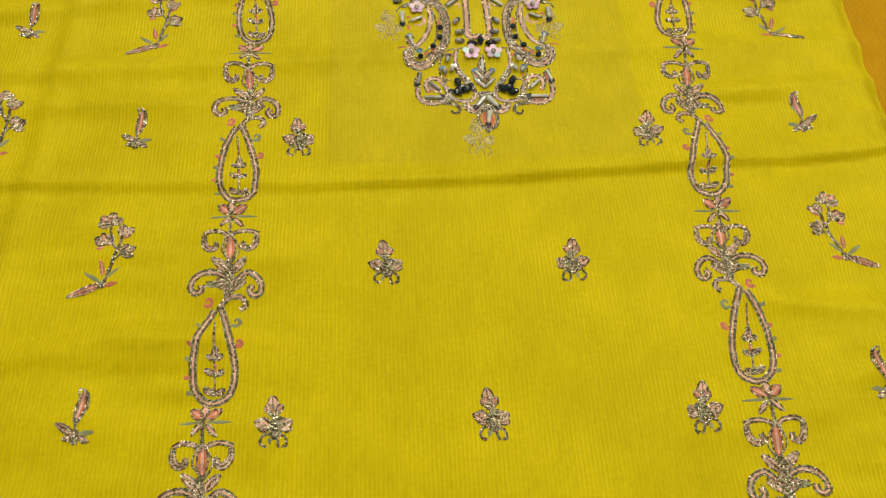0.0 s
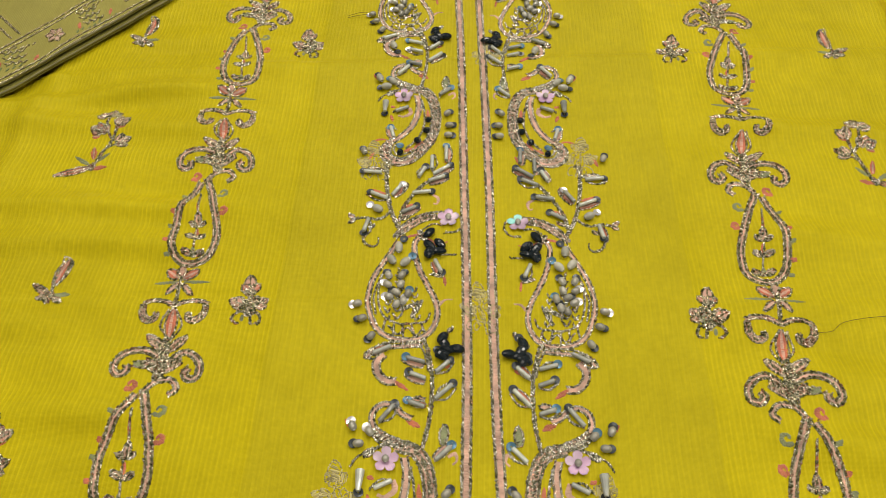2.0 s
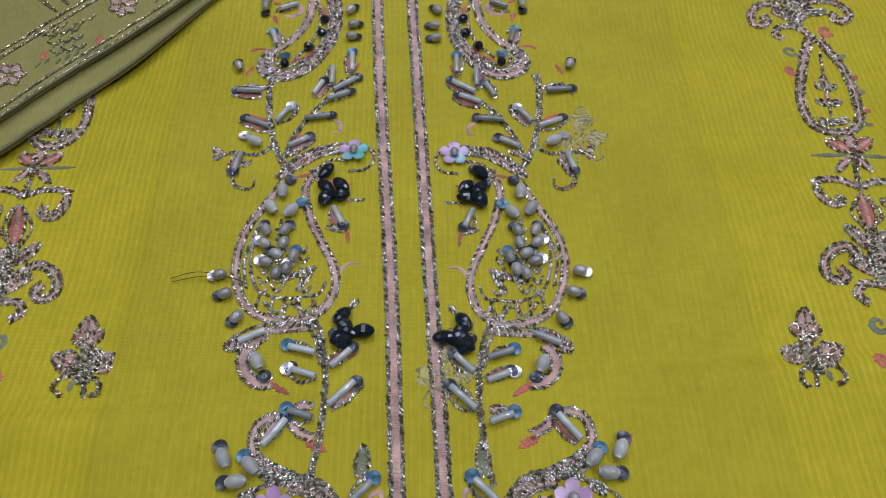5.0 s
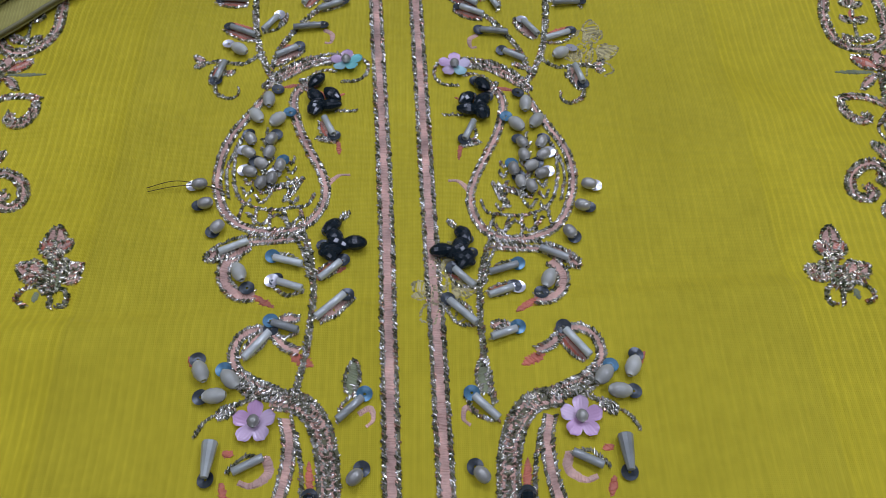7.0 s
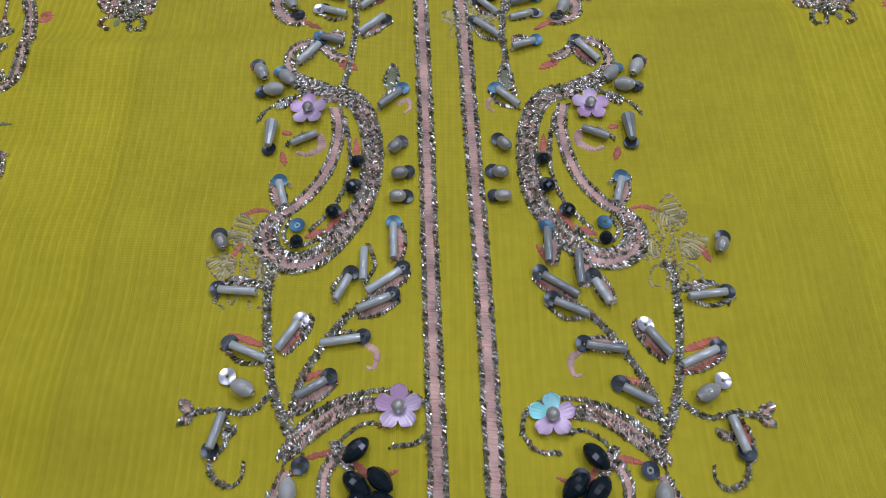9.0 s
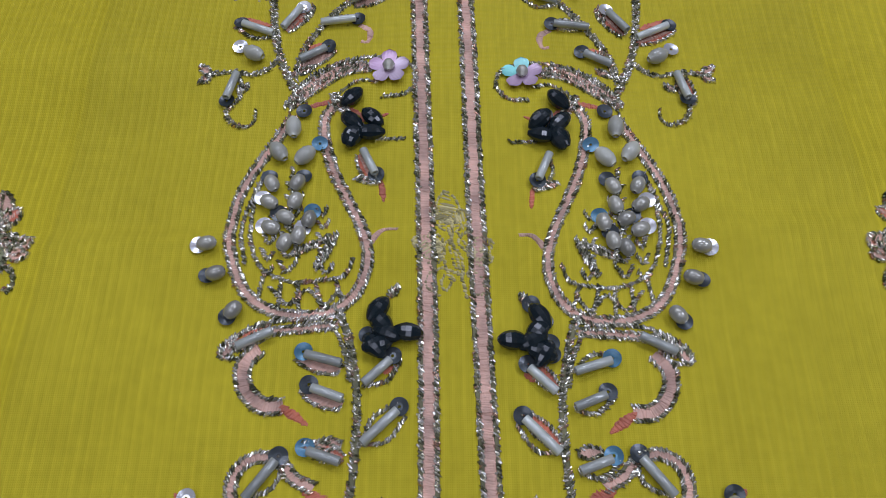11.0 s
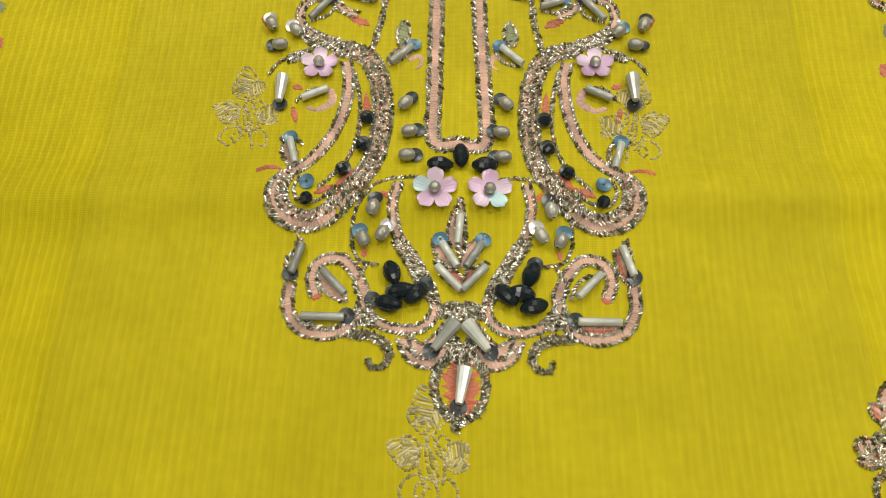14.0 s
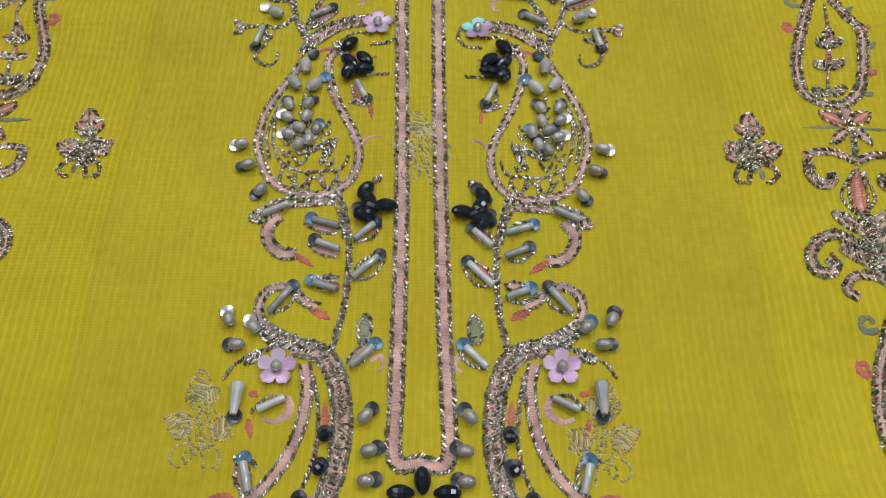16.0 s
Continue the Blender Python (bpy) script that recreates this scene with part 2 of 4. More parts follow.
def step(a, b, x):
    t = min(1.0, max(0.0, (x - a) / (b - a)))
    return t * t * (3 - 2 * t)


def cloth_z(x, y):
    """Height of the laid-out tunic, in millimetres, over its plan in millimetres."""
    z = 1.1 * noise.noise((x / 90, y / 70, 0.3)) + 0.35 * noise.noise((x / 28, y / 22, 5.1))
    # pressed fold across the skirt
    line = -121.5 + 0.00016 * (x + 60) ** 2 + 1.2 * math.sin(x / 40.0)
    d = y - line
    z += 2.9 * math.exp(-(d / (8.0 if d > 0 else 2.0)) ** 2) * (0.55 + 0.45 * step(-150, -40, x)) - 0.7 * math.exp(-((d + 6) / 5.0) ** 2)
    # lengthwise folds near the side
    z += 1.8 * math.exp(-((x + 236 - 0.05 * y) / 6.0) ** 2) - 1.0 * math.exp(-((x + 248 - 0.05 * y) / 7.0) ** 2)
    # faint creases of the folded front
    for y0, k, hi, wide in ((219, 0.06, 1.5, 2.4), (68, 0.02, 1.3, 2.4), (-37, 0.02, 2.4, 7.0), (150, -0.03, 0.6, 9.0)):
        e = y - y0 - k * x
        z += hi * math.exp(-(e / (wide if e > 0 or wide > 3 else 11.0)) ** 2)
    # lining below the front
    z += 0.5 * step(89, 86, abs(x - 1)) * step(-112, -108, y)
    # soft dents all over
    z += 2.9 * noise.noise((x / 50 + y / 200, y / 25, 7.7)) * (0.5 + 0.5 * step(60, 110, abs(x)))
    # soft folds running in from the sides
    for y0, k, side, hi in () if abs(x) < 96 else ((208, 0.10, -1, 2.4), (172, 0.02, -1, 1.8), (128, 0.06, -1, 2.6), (88, -0.04, -1, 1.6), (20, 0.05, -1, 2.0), (-60, 0.03, -1, 1.8), (190, -0.12, 1, 2.2), (110, -0.05, 1, 2.4), (25, -0.08, 1, 2.0), (-70, 0.04, 1, 1.8), (-200, 0.05, -1, 2.0), (-190, -0.06, 1, 2.0)):
        z += 1.5 * hi * math.exp(-((y - y0 - k * x - 3 * math.sin(x / 31.0 + y0)) / 6.5) ** 2) * step(96, 150, side * x)
    # small pulls beside the borders
    z += 2.1 * noise.noise((x / 45, y / 11, 2.2)) * step(88, 120, abs(x)) * (0.4 + 0.6 * step(-0.1, 0.5, noise.noise((x / 110, y / 110, 9.0))))
    # the side edge rolls down
    z -= 7.0 * step(221, 233, x)
    return z


def at(x, y, z=0.0):
    return (x / 1000, y / 1000, (cloth_z(x, y) + z) / 1000)


def spline(pts, pace):
    """Even points along a smooth curve through pts, with the way it goes."""
    p = [np.array(q, float) for q in pts]
    if len(p) == 2:
        raw = [p[0] + (p[1] - p[0]) * i / 20 for i in range(21)]
    else:
        q = [2 * p[0] - p[1], *p, 2 * p[-1] - p[-2]]
        raw = []
        for i in range(1, len(q) - 2):
            a, b, c, e = q[i - 1], q[i], q[i + 1], q[i + 2]
            for k in range(12):
                t = k / 12
                raw.append(0.5 * (2 * b + (c - a) * t + (2 * a - 5 * b + 4 * c - e) * t * t + (3 * b - a - 3 * c + e) * t ** 3))
        raw.append(p[-1])
    raw = np.array(raw)
    s = np.concatenate([[0], np.cumsum(np.linalg.norm(np.diff(raw, axis=0), axis=1))])
    n = max(2, int(round(s[-1] / pace)))
    u = np.linspace(0, s[-1], n + 1)
    out = np.stack([np.interp(u, s, raw[:, 0]), np.interp(u, s, raw[:, 1])], 1)
    way = np.gradient(out, axis=0)
    way /= np.linalg.norm(way, axis=1)[:, None] + 1e-9
    return out, way, u / s[-1]


# ---- beads: meshes shared by all that look alike (millimetres) ----
def turned(name, profile, seg, mat, smooth=True, squash=1.0):
    """A bead turned about its length (y): rows of (along, radius)."""
    v, f = [], []
    for a, r in profile:
        for k in range(seg):
            w = 2 * math.pi * (k + 0.5) / seg
            v.append((r * math.cos(w) / 1000, a / 1000, r * squash * math.sin(w) / 1000))
    for i in range(len(profile) - 1):
        for k in range(seg):
            j = (k + 1) % seg
            f.append((i * seg + k, i * seg + j, i * seg + seg + j, i * seg + seg + k))
    f.append(tuple(range(seg)))
    f.append(tuple(reversed(range((len(profile) - 1) * seg, len(profile) * seg))))
    return mesh(name, v, f, mat, smooth)


def sequin_mesh(mat, r=1.85):
    v, f = [], []
    n = 18
    for rad, z in ((0.32, 0.0), (0.75, 0.0), (r, 0.16), (r, 0.24), (0.75, 0.08), (0.32, 0.08)):
        for k in range(n):
            w = 2 * math.pi * k / n
            v.append((rad * math.cos(w) / 1000, rad * math.sin(w) / 1000, z / 1000))
    for i in range(6):
        for k in range(n):
            j, i2 = (k + 1) % n, (i + 1) % 6
            f.append((i * n + k, i * n + j, i2 * n + j, i2 * n + k))
    return mesh("sequin", v, f, mat)


def flower_mesh(r):
    """Five broad, cupped petals stamped from film, creased along their length."""
    v, f = [], []
    rows, per = 6, 10
    for p in range(5):
        w0 = 2 * math.pi * p / 5 + 0.3
        base = len(v)
        cx, rad = r * 0.63, r * 0.37
        for i in range(rows + 1):
            u = i / rows
            along = 0.7 + (r - 0.7) * u
            inside = max(0.0, 1 - ((along - cx) / rad) ** 2) if along > cx else 1.0
            half = rad * 1.02 * math.sqrt(inside) if along > cx else rad * (0.30 + 0.72 * (along / cx) ** 0.8)
            half = max(half, 0.02)
            for k in range(per + 1):
                t = 2 * k / per - 1
                z = 0.35 * u * u + 0.015 * u * (1 if k % 2 else -1) + 0.22 * u * t * t + 0.05 * p
                x, y = along, half * t
                v.append(((x * math.cos(w0) - y * math.sin(w0)) / 1000, (x * math.sin(w0) + y * math.cos(w0)) / 1000, z / 1000))
        for i in range(rows):
            for k in range(per):
                a = base + i * (per + 1) + k
                f.append((a, a + per + 1, a + per + 2, a + 1))
    m = len(v)
    v.append((0, 0, 0.0002))
    v += [(1.3 * math.cos(w) / 1000, 0.5 * math.sin(w) / 1000, 0.0002) for w in (2 * math.pi * k / 10 for k in range(10))]
    f += [(m, m + 1 + k, m + 1 + (k + 1) % 10) for k in range(10)]
    return mesh("flower_sequin", v, f, FLOWER)


SEQ_MESH = {k: sequin_mesh(m) for k, m in SEQ.items()}
PEARL_MESH = turned("pearl", [(-2.0, 0.5), (-1.7, 1.05), (-1.0, 1.45), (0, 1.6), (1.0, 1.45), (1.7, 1.05), (2.0, 0.5)], 14, PEARL)
IVORY_MESH = turned("ivory_bead", [(-2.6, 0.7), (-1.9, 1.35), (-0.8, 1.8), (0.8, 1.8), (1.9, 1.35), (2.6, 0.7)], 12, IVORY)
BLACK_MESH = turned("crystal_drop", [(-3.2, 0.45), (-2.7, 1.1), (-1.9, 1.65), (-0.8, 2.0), (0.3, 2.05), (1.3, 1.75), (2.3, 1.2), (3.1, 0.5)], 11, BLACK, False, 0.85)
CONE_MESH = turned("cone_bead", [(-4.0, 0.7), (-3.9, 0.85), (0, 1.35), (3.8, 1.75), (4.0, 1.6), (4.0, 0.6), (3.2, 0.5)], 10, BUGLE, False)
CENTRE_MESH = turned("centre_pearl", [(-1.5, 0.3), (-1.0, 1.1), (0, 1.5), (1.0, 1.1), (1.5, 0.3)], 12, PEARL)
ROUND_MESH = turned("round_crystal", [(-1.5, 0.4), (-1.1, 1.15), (-0.4, 1.6), (0.4, 1.6), (1.1, 1.15), (1.5, 0.4)], 9, BLACK, False)
TUBES = {}


def tube_mesh(length):
    k = round(length * 2) / 2
    if k not in TUBES:
        h = k / 2
        TUBES[k] = turned("bugle_bead", [(-h + 0.6, 0.45), (-h, 0.5), (-h, 0.85), (-h + 0.12, 0.95), (h - 0.12, 0.95), (h, 0.85), (h, 0.5), (h - 0.6, 0.45)], 10, BUGLE, True)
    return TUBES[k]


HEX = [(math.cos(math.pi * k / 3), math.sin(math.pi * k / 3)) for k in range(6)]


class Stitcher:
    """Collects the stitches and beads of one motif; mirror -1 turns it over. finish() makes its objects."""

    def __init__(self, ox, oy, mirror=1, seed=1, turn=0.0, scale=1.0, wide=1.0):
        self.wide = wide
        self.ox, self.oy, self.mirror, self.turn, self.scale = ox, oy, mirror, math.radians(turn), scale
        self.rng = random.Random(seed)
        self.verts, self.faces, self.beads = {}, {}, []
        self.only, self.stroke, self.count, self.rich = None, "", 0, 0.32
        self.ovals, self.metal = 0, "silver"

    def spot(self, x, y):
        x, y = x * self.scale * self.wide, y * self.scale
        c, s = math.cos(self.turn), math.sin(self.turn)
        x, y = x * c - y * s, x * s + y * c
        return self.ox + self.mirror * x, self.oy + y

    def stitch(self, colour, a, b, half, high):
        """One turn of metal thread from a to b: a small rounded grain."""
        key = (self.only or colour, "")
        r = self.rng.uniform
        v, f = self.verts.setdefault(key, []), self.faces.setdefault(key, [])
        pa, pb = self.spot(*a), self.spot(*b)
        cx, cy = (pa[0] + pb[0]) / 2, (pa[1] + pb[1]) / 2
        dx, dy = (pb[0] - pa[0]) / 2, (pb[1] - pa[1]) / 2
        k = math.hypot(dx, dy) + 1e-9
        nx, ny = -dy / k * half, dx / k * half
        px, py, pz = at(cx, cy, 0)
        m = len(v)
        lx, ly = r(-0.3, 0.3), r(-0.3, 0.3)
        dip, bank = r(-0.28, 0.28), r(-0.2, 0.2)
        for ring, z in ((1.0, 0.1), (0.78, 0.68)):
            for c, q in HEX:
                v.append((px + (dx * c + nx * q) * ring / 1000, py + (dy * c + ny * q) * ring / 1000, pz + (z + (dip * c + bank * q) * z) * high / 1000))
        v.append((px + (dx * lx + nx * ly) / 1000, py + (dy * lx + ny * ly) / 1000, pz + (1 + dip * lx + bank * ly) * high / 1000))
        for i in range(6):
            o = (i + 1) % 6
            f.append((m + i, m + o, m + 6 + o, m + 6 + i))
            f.append((m + 6 + i, m + 6 + o, m + 12))

    def strip(self, colour, rows, high):
        """Satin: thread beside thread in one connected, ribbed strip."""
        key = (self.only or colour, "" if self.only or colour == "ground" else self.stroke)
        r = self.rng.uniform
        v, f = self.verts.setdefault(key, []), self.faces.setdefault(key, [])
        m = len(v)
        for i, (a, b) in enumerate(rows):
            d = b - a
            z = high * r(0.35, 1.15)
            for q, h in ((a, 0.0), (a + d * 0.2, z), (b - d * 0.2, z), (b, 0.0)):
                v.append(at(*self.spot(*q), h))
        for i in range(len(rows) - 1):
            for k in range(3):
                q = (m + 4 * i + k, m + 4 * i + k + 1, m + 4 * i + k + 5, m + 4 * i + k + 4)
                f.append(q if self.mirror < 0 else q[::-1])

    def begin(self, kind):
        self.count += 1
        self.stroke = (kind, self.count)

    def across(self, pts, width, colour, pace=0.45, lean=0.25, high=0.45, taper=None):
        """Stitches laid across a line: satin as one toothed strip, metal thread as grain beside grain."""
        satin = colour in ("pink", "coral", "green")
        comb = colour in ("coral", "green")
        p, way, u = spline(pts, pace * (0.62 if comb else 0.5) if satin else pace)
        uneven = 0.3 if comb else 0.14
        r = self.rng.uniform
        rows = []
        for i, (c, t, k) in enumerate(zip(p, way, u)):
            w = width * (taper(k) if taper else 1.0) * r(1 - uneven, 1 + uneven) / 2
            if comb and i % 2:
                w *= 0.74
            if w < 0.12:
                continue
            n = np.array((-t[1], t[0]))
            slant = lean * r(0.6, 1.4) + (r(-0.25, 0.25) if satin else 0)
            row = (c - n * w - t * slant * w, c + n * w + t * slant * w)
            if satin:
                rows.append(row)
                continue
            # a dark strip below the grains stands in for shade in their gaps
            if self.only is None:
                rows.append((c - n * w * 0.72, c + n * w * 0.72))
            lanes = 1 if self.only else max(1, round(2 * w / 0.95))
            a, span = row[0], row[1] - row[0]
            for lane in range(lanes):
                if self.rng.random() < (0.1 if lanes > 1 else 0.04):
                    continue
                slip = t * r(-0.14, 0.14) + n * r(-0.12, 0.12) + t * (pace * 0.5 if lane % 2 else 0)
                skew = t * 0.26 * (1 if lanes < 2 or lane < lanes / 2 else -1)
                reach = r(-0.1, 0.2)
                lo, hi = a + span * (lane / lanes - reach / lanes) + slip, a + span * ((lane + 1 + reach) / lanes) + slip
                self.stitch(self.metal, lo - skew, hi + skew, pace * r(0.36, 0.56), (0.3 if self.only else 0.8) * r(0.7, 1.3))
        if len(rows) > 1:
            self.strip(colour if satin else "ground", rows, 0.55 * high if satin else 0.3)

    def cord(self, pts, width):
        self.across(pts, 0.62 if self.only else max(width * 1.3, 1.15), "silver", 0.7, 0.4, 0.7)

    def teeth(self, pts, width):
        """A fringe of silver stitches set apart, so that the satin shows between them."""
        p, way, u = spline(pts, 1.05)
        for c, t in zip(p, way):
            n = np.array((-t[1], t[0])) * width * self.rng.uniform(0.35, 0.6)
            self.stitch(self.metal, c - n, c + n, self.rng.uniform(0.26, 0.36), 0.85)

    stem = cord

    def curl(self, pts, width, colour):
        self.begin("curl")
        if colour == "mix":
            colour = "pink"
        size = np.ptp(np.array(pts), axis=0)
        if len(pts) == 5 and max(size) < 7:
            c, rad = (np.min(pts, axis=0) + np.max(pts, axis=0)) / 2, max(size) * 0.5
            width *= 1.45
            pts = [tuple(c + rad * (1 - 0.09 * k) * np.array((math.cos(0.7 * k - 2.4), math.sin(0.7 * k - 2.4)))) for k in range(10)]
        self.across(pts, width, colour, 0.42, 0.15, 0.5, lambda k: 0.55 + 0.45 * math.sin(math.pi * min(1, 0.2 + k)))

    def edged(self, p, way, offsets, width=1.1):
        n = np.stack([-way[:, 1], way[:, 0]], 1) * offsets[:, None]
        for k in (1, -1):
            self.across(list(p + k * n), width, "silver", 0.7, 0.4, 0.8)

    def fill(self, pts, width, colour):
        self.begin("filling")
        if colour == "mix":
            colour = "pink" if self.count % 3 else "green"
            self.across(pts, width * 0.55, "silver", 0.6, 0.5, 0.95)
        swell = lambda k: 0.45 + 0.55 * math.sin(math.pi * min(1, max(0, 0.12 + 0.76 * k)))
        self.across(pts, width, colour, 0.42, 0.1, 0.5, swell)
        p, way, u = spline(pts, 1.4)
        if colour in ("silver", "mix"):
            self.across(pts, width * 0.5, "silver", 0.6, 0.5, 0.85)
        if colour != "coral":
            self.edged(p, way, np.array([width * swell(k) / 2 for k in u]), 0.95)

    def leaf(self, pts, width, colour):
        self.begin("leaf" if colour == "green" else "petal")
        mixed = colour == "mix"
        if mixed:
            colour = "pink"
        shape = lambda k: max(0.1, math.sin(math.pi * (0.1 + 0.86 * k)) ** 0.8)
        if self.only is None:
            self.across(pts, width, colour, 0.4, 0.35, 0.5, shape)
            if width > 3.6 and not mixed and colour != "coral":
                self.across(pts, 0.9, "silver", 0.5, 0.4, 0.8)
            if colour == "coral" and width > 3.0:
                self.across(pts, width * 0.36, "pink", 0.4, 0.3, 0.95, shape)
            if mixed:
                self.across(pts, width * 0.5, "silver", 0.6, 0.6, 0.85, shape)
        elif colour in ("pink", "coral", "mix"):
            self.across(pts, width * 0.8, "silver", 0.75, 0.3, 0.2, shape)
        if colour in ("mix", "pink", "silver") or width > 3.2 or self.only:
            p, way, u = spline(pts, 1.2)
            self.edged(p, way, np.array([width * shape(k) / 2 for k in u]), 0.5 if self.only else 1.05)

    def band(self, pts, width):
        self.begin("satin_band")
        edge = max(1.1, self.rich * width)
        self.across(pts, width - edge * 0.9, "pink", 0.45, 0.1, 0.45)
        p, way, u = spline(pts, 1.2)
        self.edged(p, way, np.full(len(p), width / 2 - edge * 0.35), edge)
        if width > 4.4:
            self.across(pts, 2.4, "silver", 0.62, 0.3, 0.95)

    # beads: name, mesh, place, heading, height, tilt
    def bead(self, name, data, a, b, z, tilt=0.0, roll=0.0):
        pa, pb = self.spot(*a), self.spot(*b)
        x, y = (pa[0] + pb[0]) / 2, (pa[1] + pb[1]) / 2
        ang = math.degrees(math.atan2(pb[1] - pa[1], pb[0] - pa[0])) - 90
        px, py, pz = at(x, y, z)
        self.beads.append((name, data, Matrix.Translation((px, py, pz)) @ pose(0, 0, 0, 0, 0, ang) @ pose(0, 0, 0, tilt, roll, 0)))

    def seq(self, pts, colour):
        r = self.rng.uniform
        self.bead("sequin", SEQ_MESH[colour], pts[0], (pts[0][0], pts[0][1] + 1), 0.75, r(-9, 9), r(-9, 9))

    def bugle(self, pts, colour):
        (ax, ay), (bx, by) = pts
        length = math.hypot(bx - ax, by - ay)
        ux, uy = (bx - ax) / length, (by - ay) / length
        pick = self.rng.random()
        side = self.rng.choice((-1.0, 1.0))
        tip = (ax - ux * 1.2 - uy * side, ay - uy * 1.2 + ux * side)
        end = (bx - uy * side, by + ux * side)
        if pick < 0.55:
            self.leaf([end, tip], 3.3, "coral" if pick < 0.3 else "pink")
        else:
            mid = ((ax + bx) / 2 - uy * side * 2.4, (ay + by) / 2 + ux * side * 2.4)
            self.cord([(bx, by), mid, tip], 0.95)
        if colour != "none":
            self.seq([(ax, ay)], colour)
            ax, ay = ax + ux * 0.5, ay + uy * 0.5
        self.bead("bugle_bead", tube_mesh(max(3.5, math.hypot(bx - ax, by - ay))), (ax, ay), (bx, by), 1.55, self.rng.uniform(-3, 3))

    def pearl(self, pts, colour):
        if colour != "none":
            self.seq([pts[0]], colour)
        (ax, ay), (bx, by) = pts
        k = math.hypot(bx - ax, by - ay)
        d = ((bx - ax) / k, (by - ay) / k)
        if self.ovals > 0:
            self.ovals -= 1
            self.bead("ivory_bead", IVORY_MESH, (ax, ay), (bx + d[0] * 2.2, by + d[1] * 2.2), 1.9)
            return
        self.bead("pearl", PEARL_MESH, (ax + d[0] * 0.3, ay + d[1] * 0.3), (ax + d[0] * (3.6 if colour != "none" else 4.4), ay + d[1] * (3.6 if colour != "none" else 4.4)), 1.75)

    def ivory(self, pts):
        self.bead("ivory_bead", IVORY_MESH, *pts, 1.9, self.rng.uniform(-5, 5))

    def black(self, pts):
        if self.rng.random() < 0.45:
            self.seq([pts[0]], "dark")
        self.bead("crystal_drop", BLACK_MESH, *pts, 1.9, self.rng.uniform(-12, 12), self.rng.uniform(-25, 25))

    def round(self, pts):
        self.bead("round_crystal", ROUND_MESH, *pts, 1.7, self.rng.uniform(-15, 15), self.rng.uniform(-25, 25))

    def cone(self, pts):
        self.bead("cone_bead", CONE_MESH, *pts, 1.9, -6)
        self.seq([pts[0]], "dark")

    def flower(self, pts, radius):
        a = pts[0]
        self.bead("flower_sequin", flower_mesh(radius), a, (a[0], a[1] + 1), 0.9, self.rng.uniform(-6, 6), self.rng.uniform(-6, 6))
        self.bead("centre_pearl", CENTRE_MESH, a, (a[0], a[1] + 1), 1.9)

    def finish(self, name, parent, label=""):
        """The motif as a part of its cloth, with its coloured stitching and beads under it."""
        top = new(name)
        top.parent = parent
        if label:
            tagged(top, label)
        for k in self.verts:
            part_name = k[1][0] if k[1] else ("thread_ground" if k[0] == "ground" else "silver_stitching")
            ob = new(part_name, mesh(part_name, self.verts[k], self.faces[k], THREAD[k[0]], k[0] == "ghost"))
            ob.parent = top
            if not k[1]:
                tagged(ob, kind="stuff")
        for bead_name, data, m in self.beads:
            ob = new(bead_name, data)
            ob.parent, ob.matrix_basis = top, m
        return top


# ---- motifs, in millimetres from their flower or bud ----

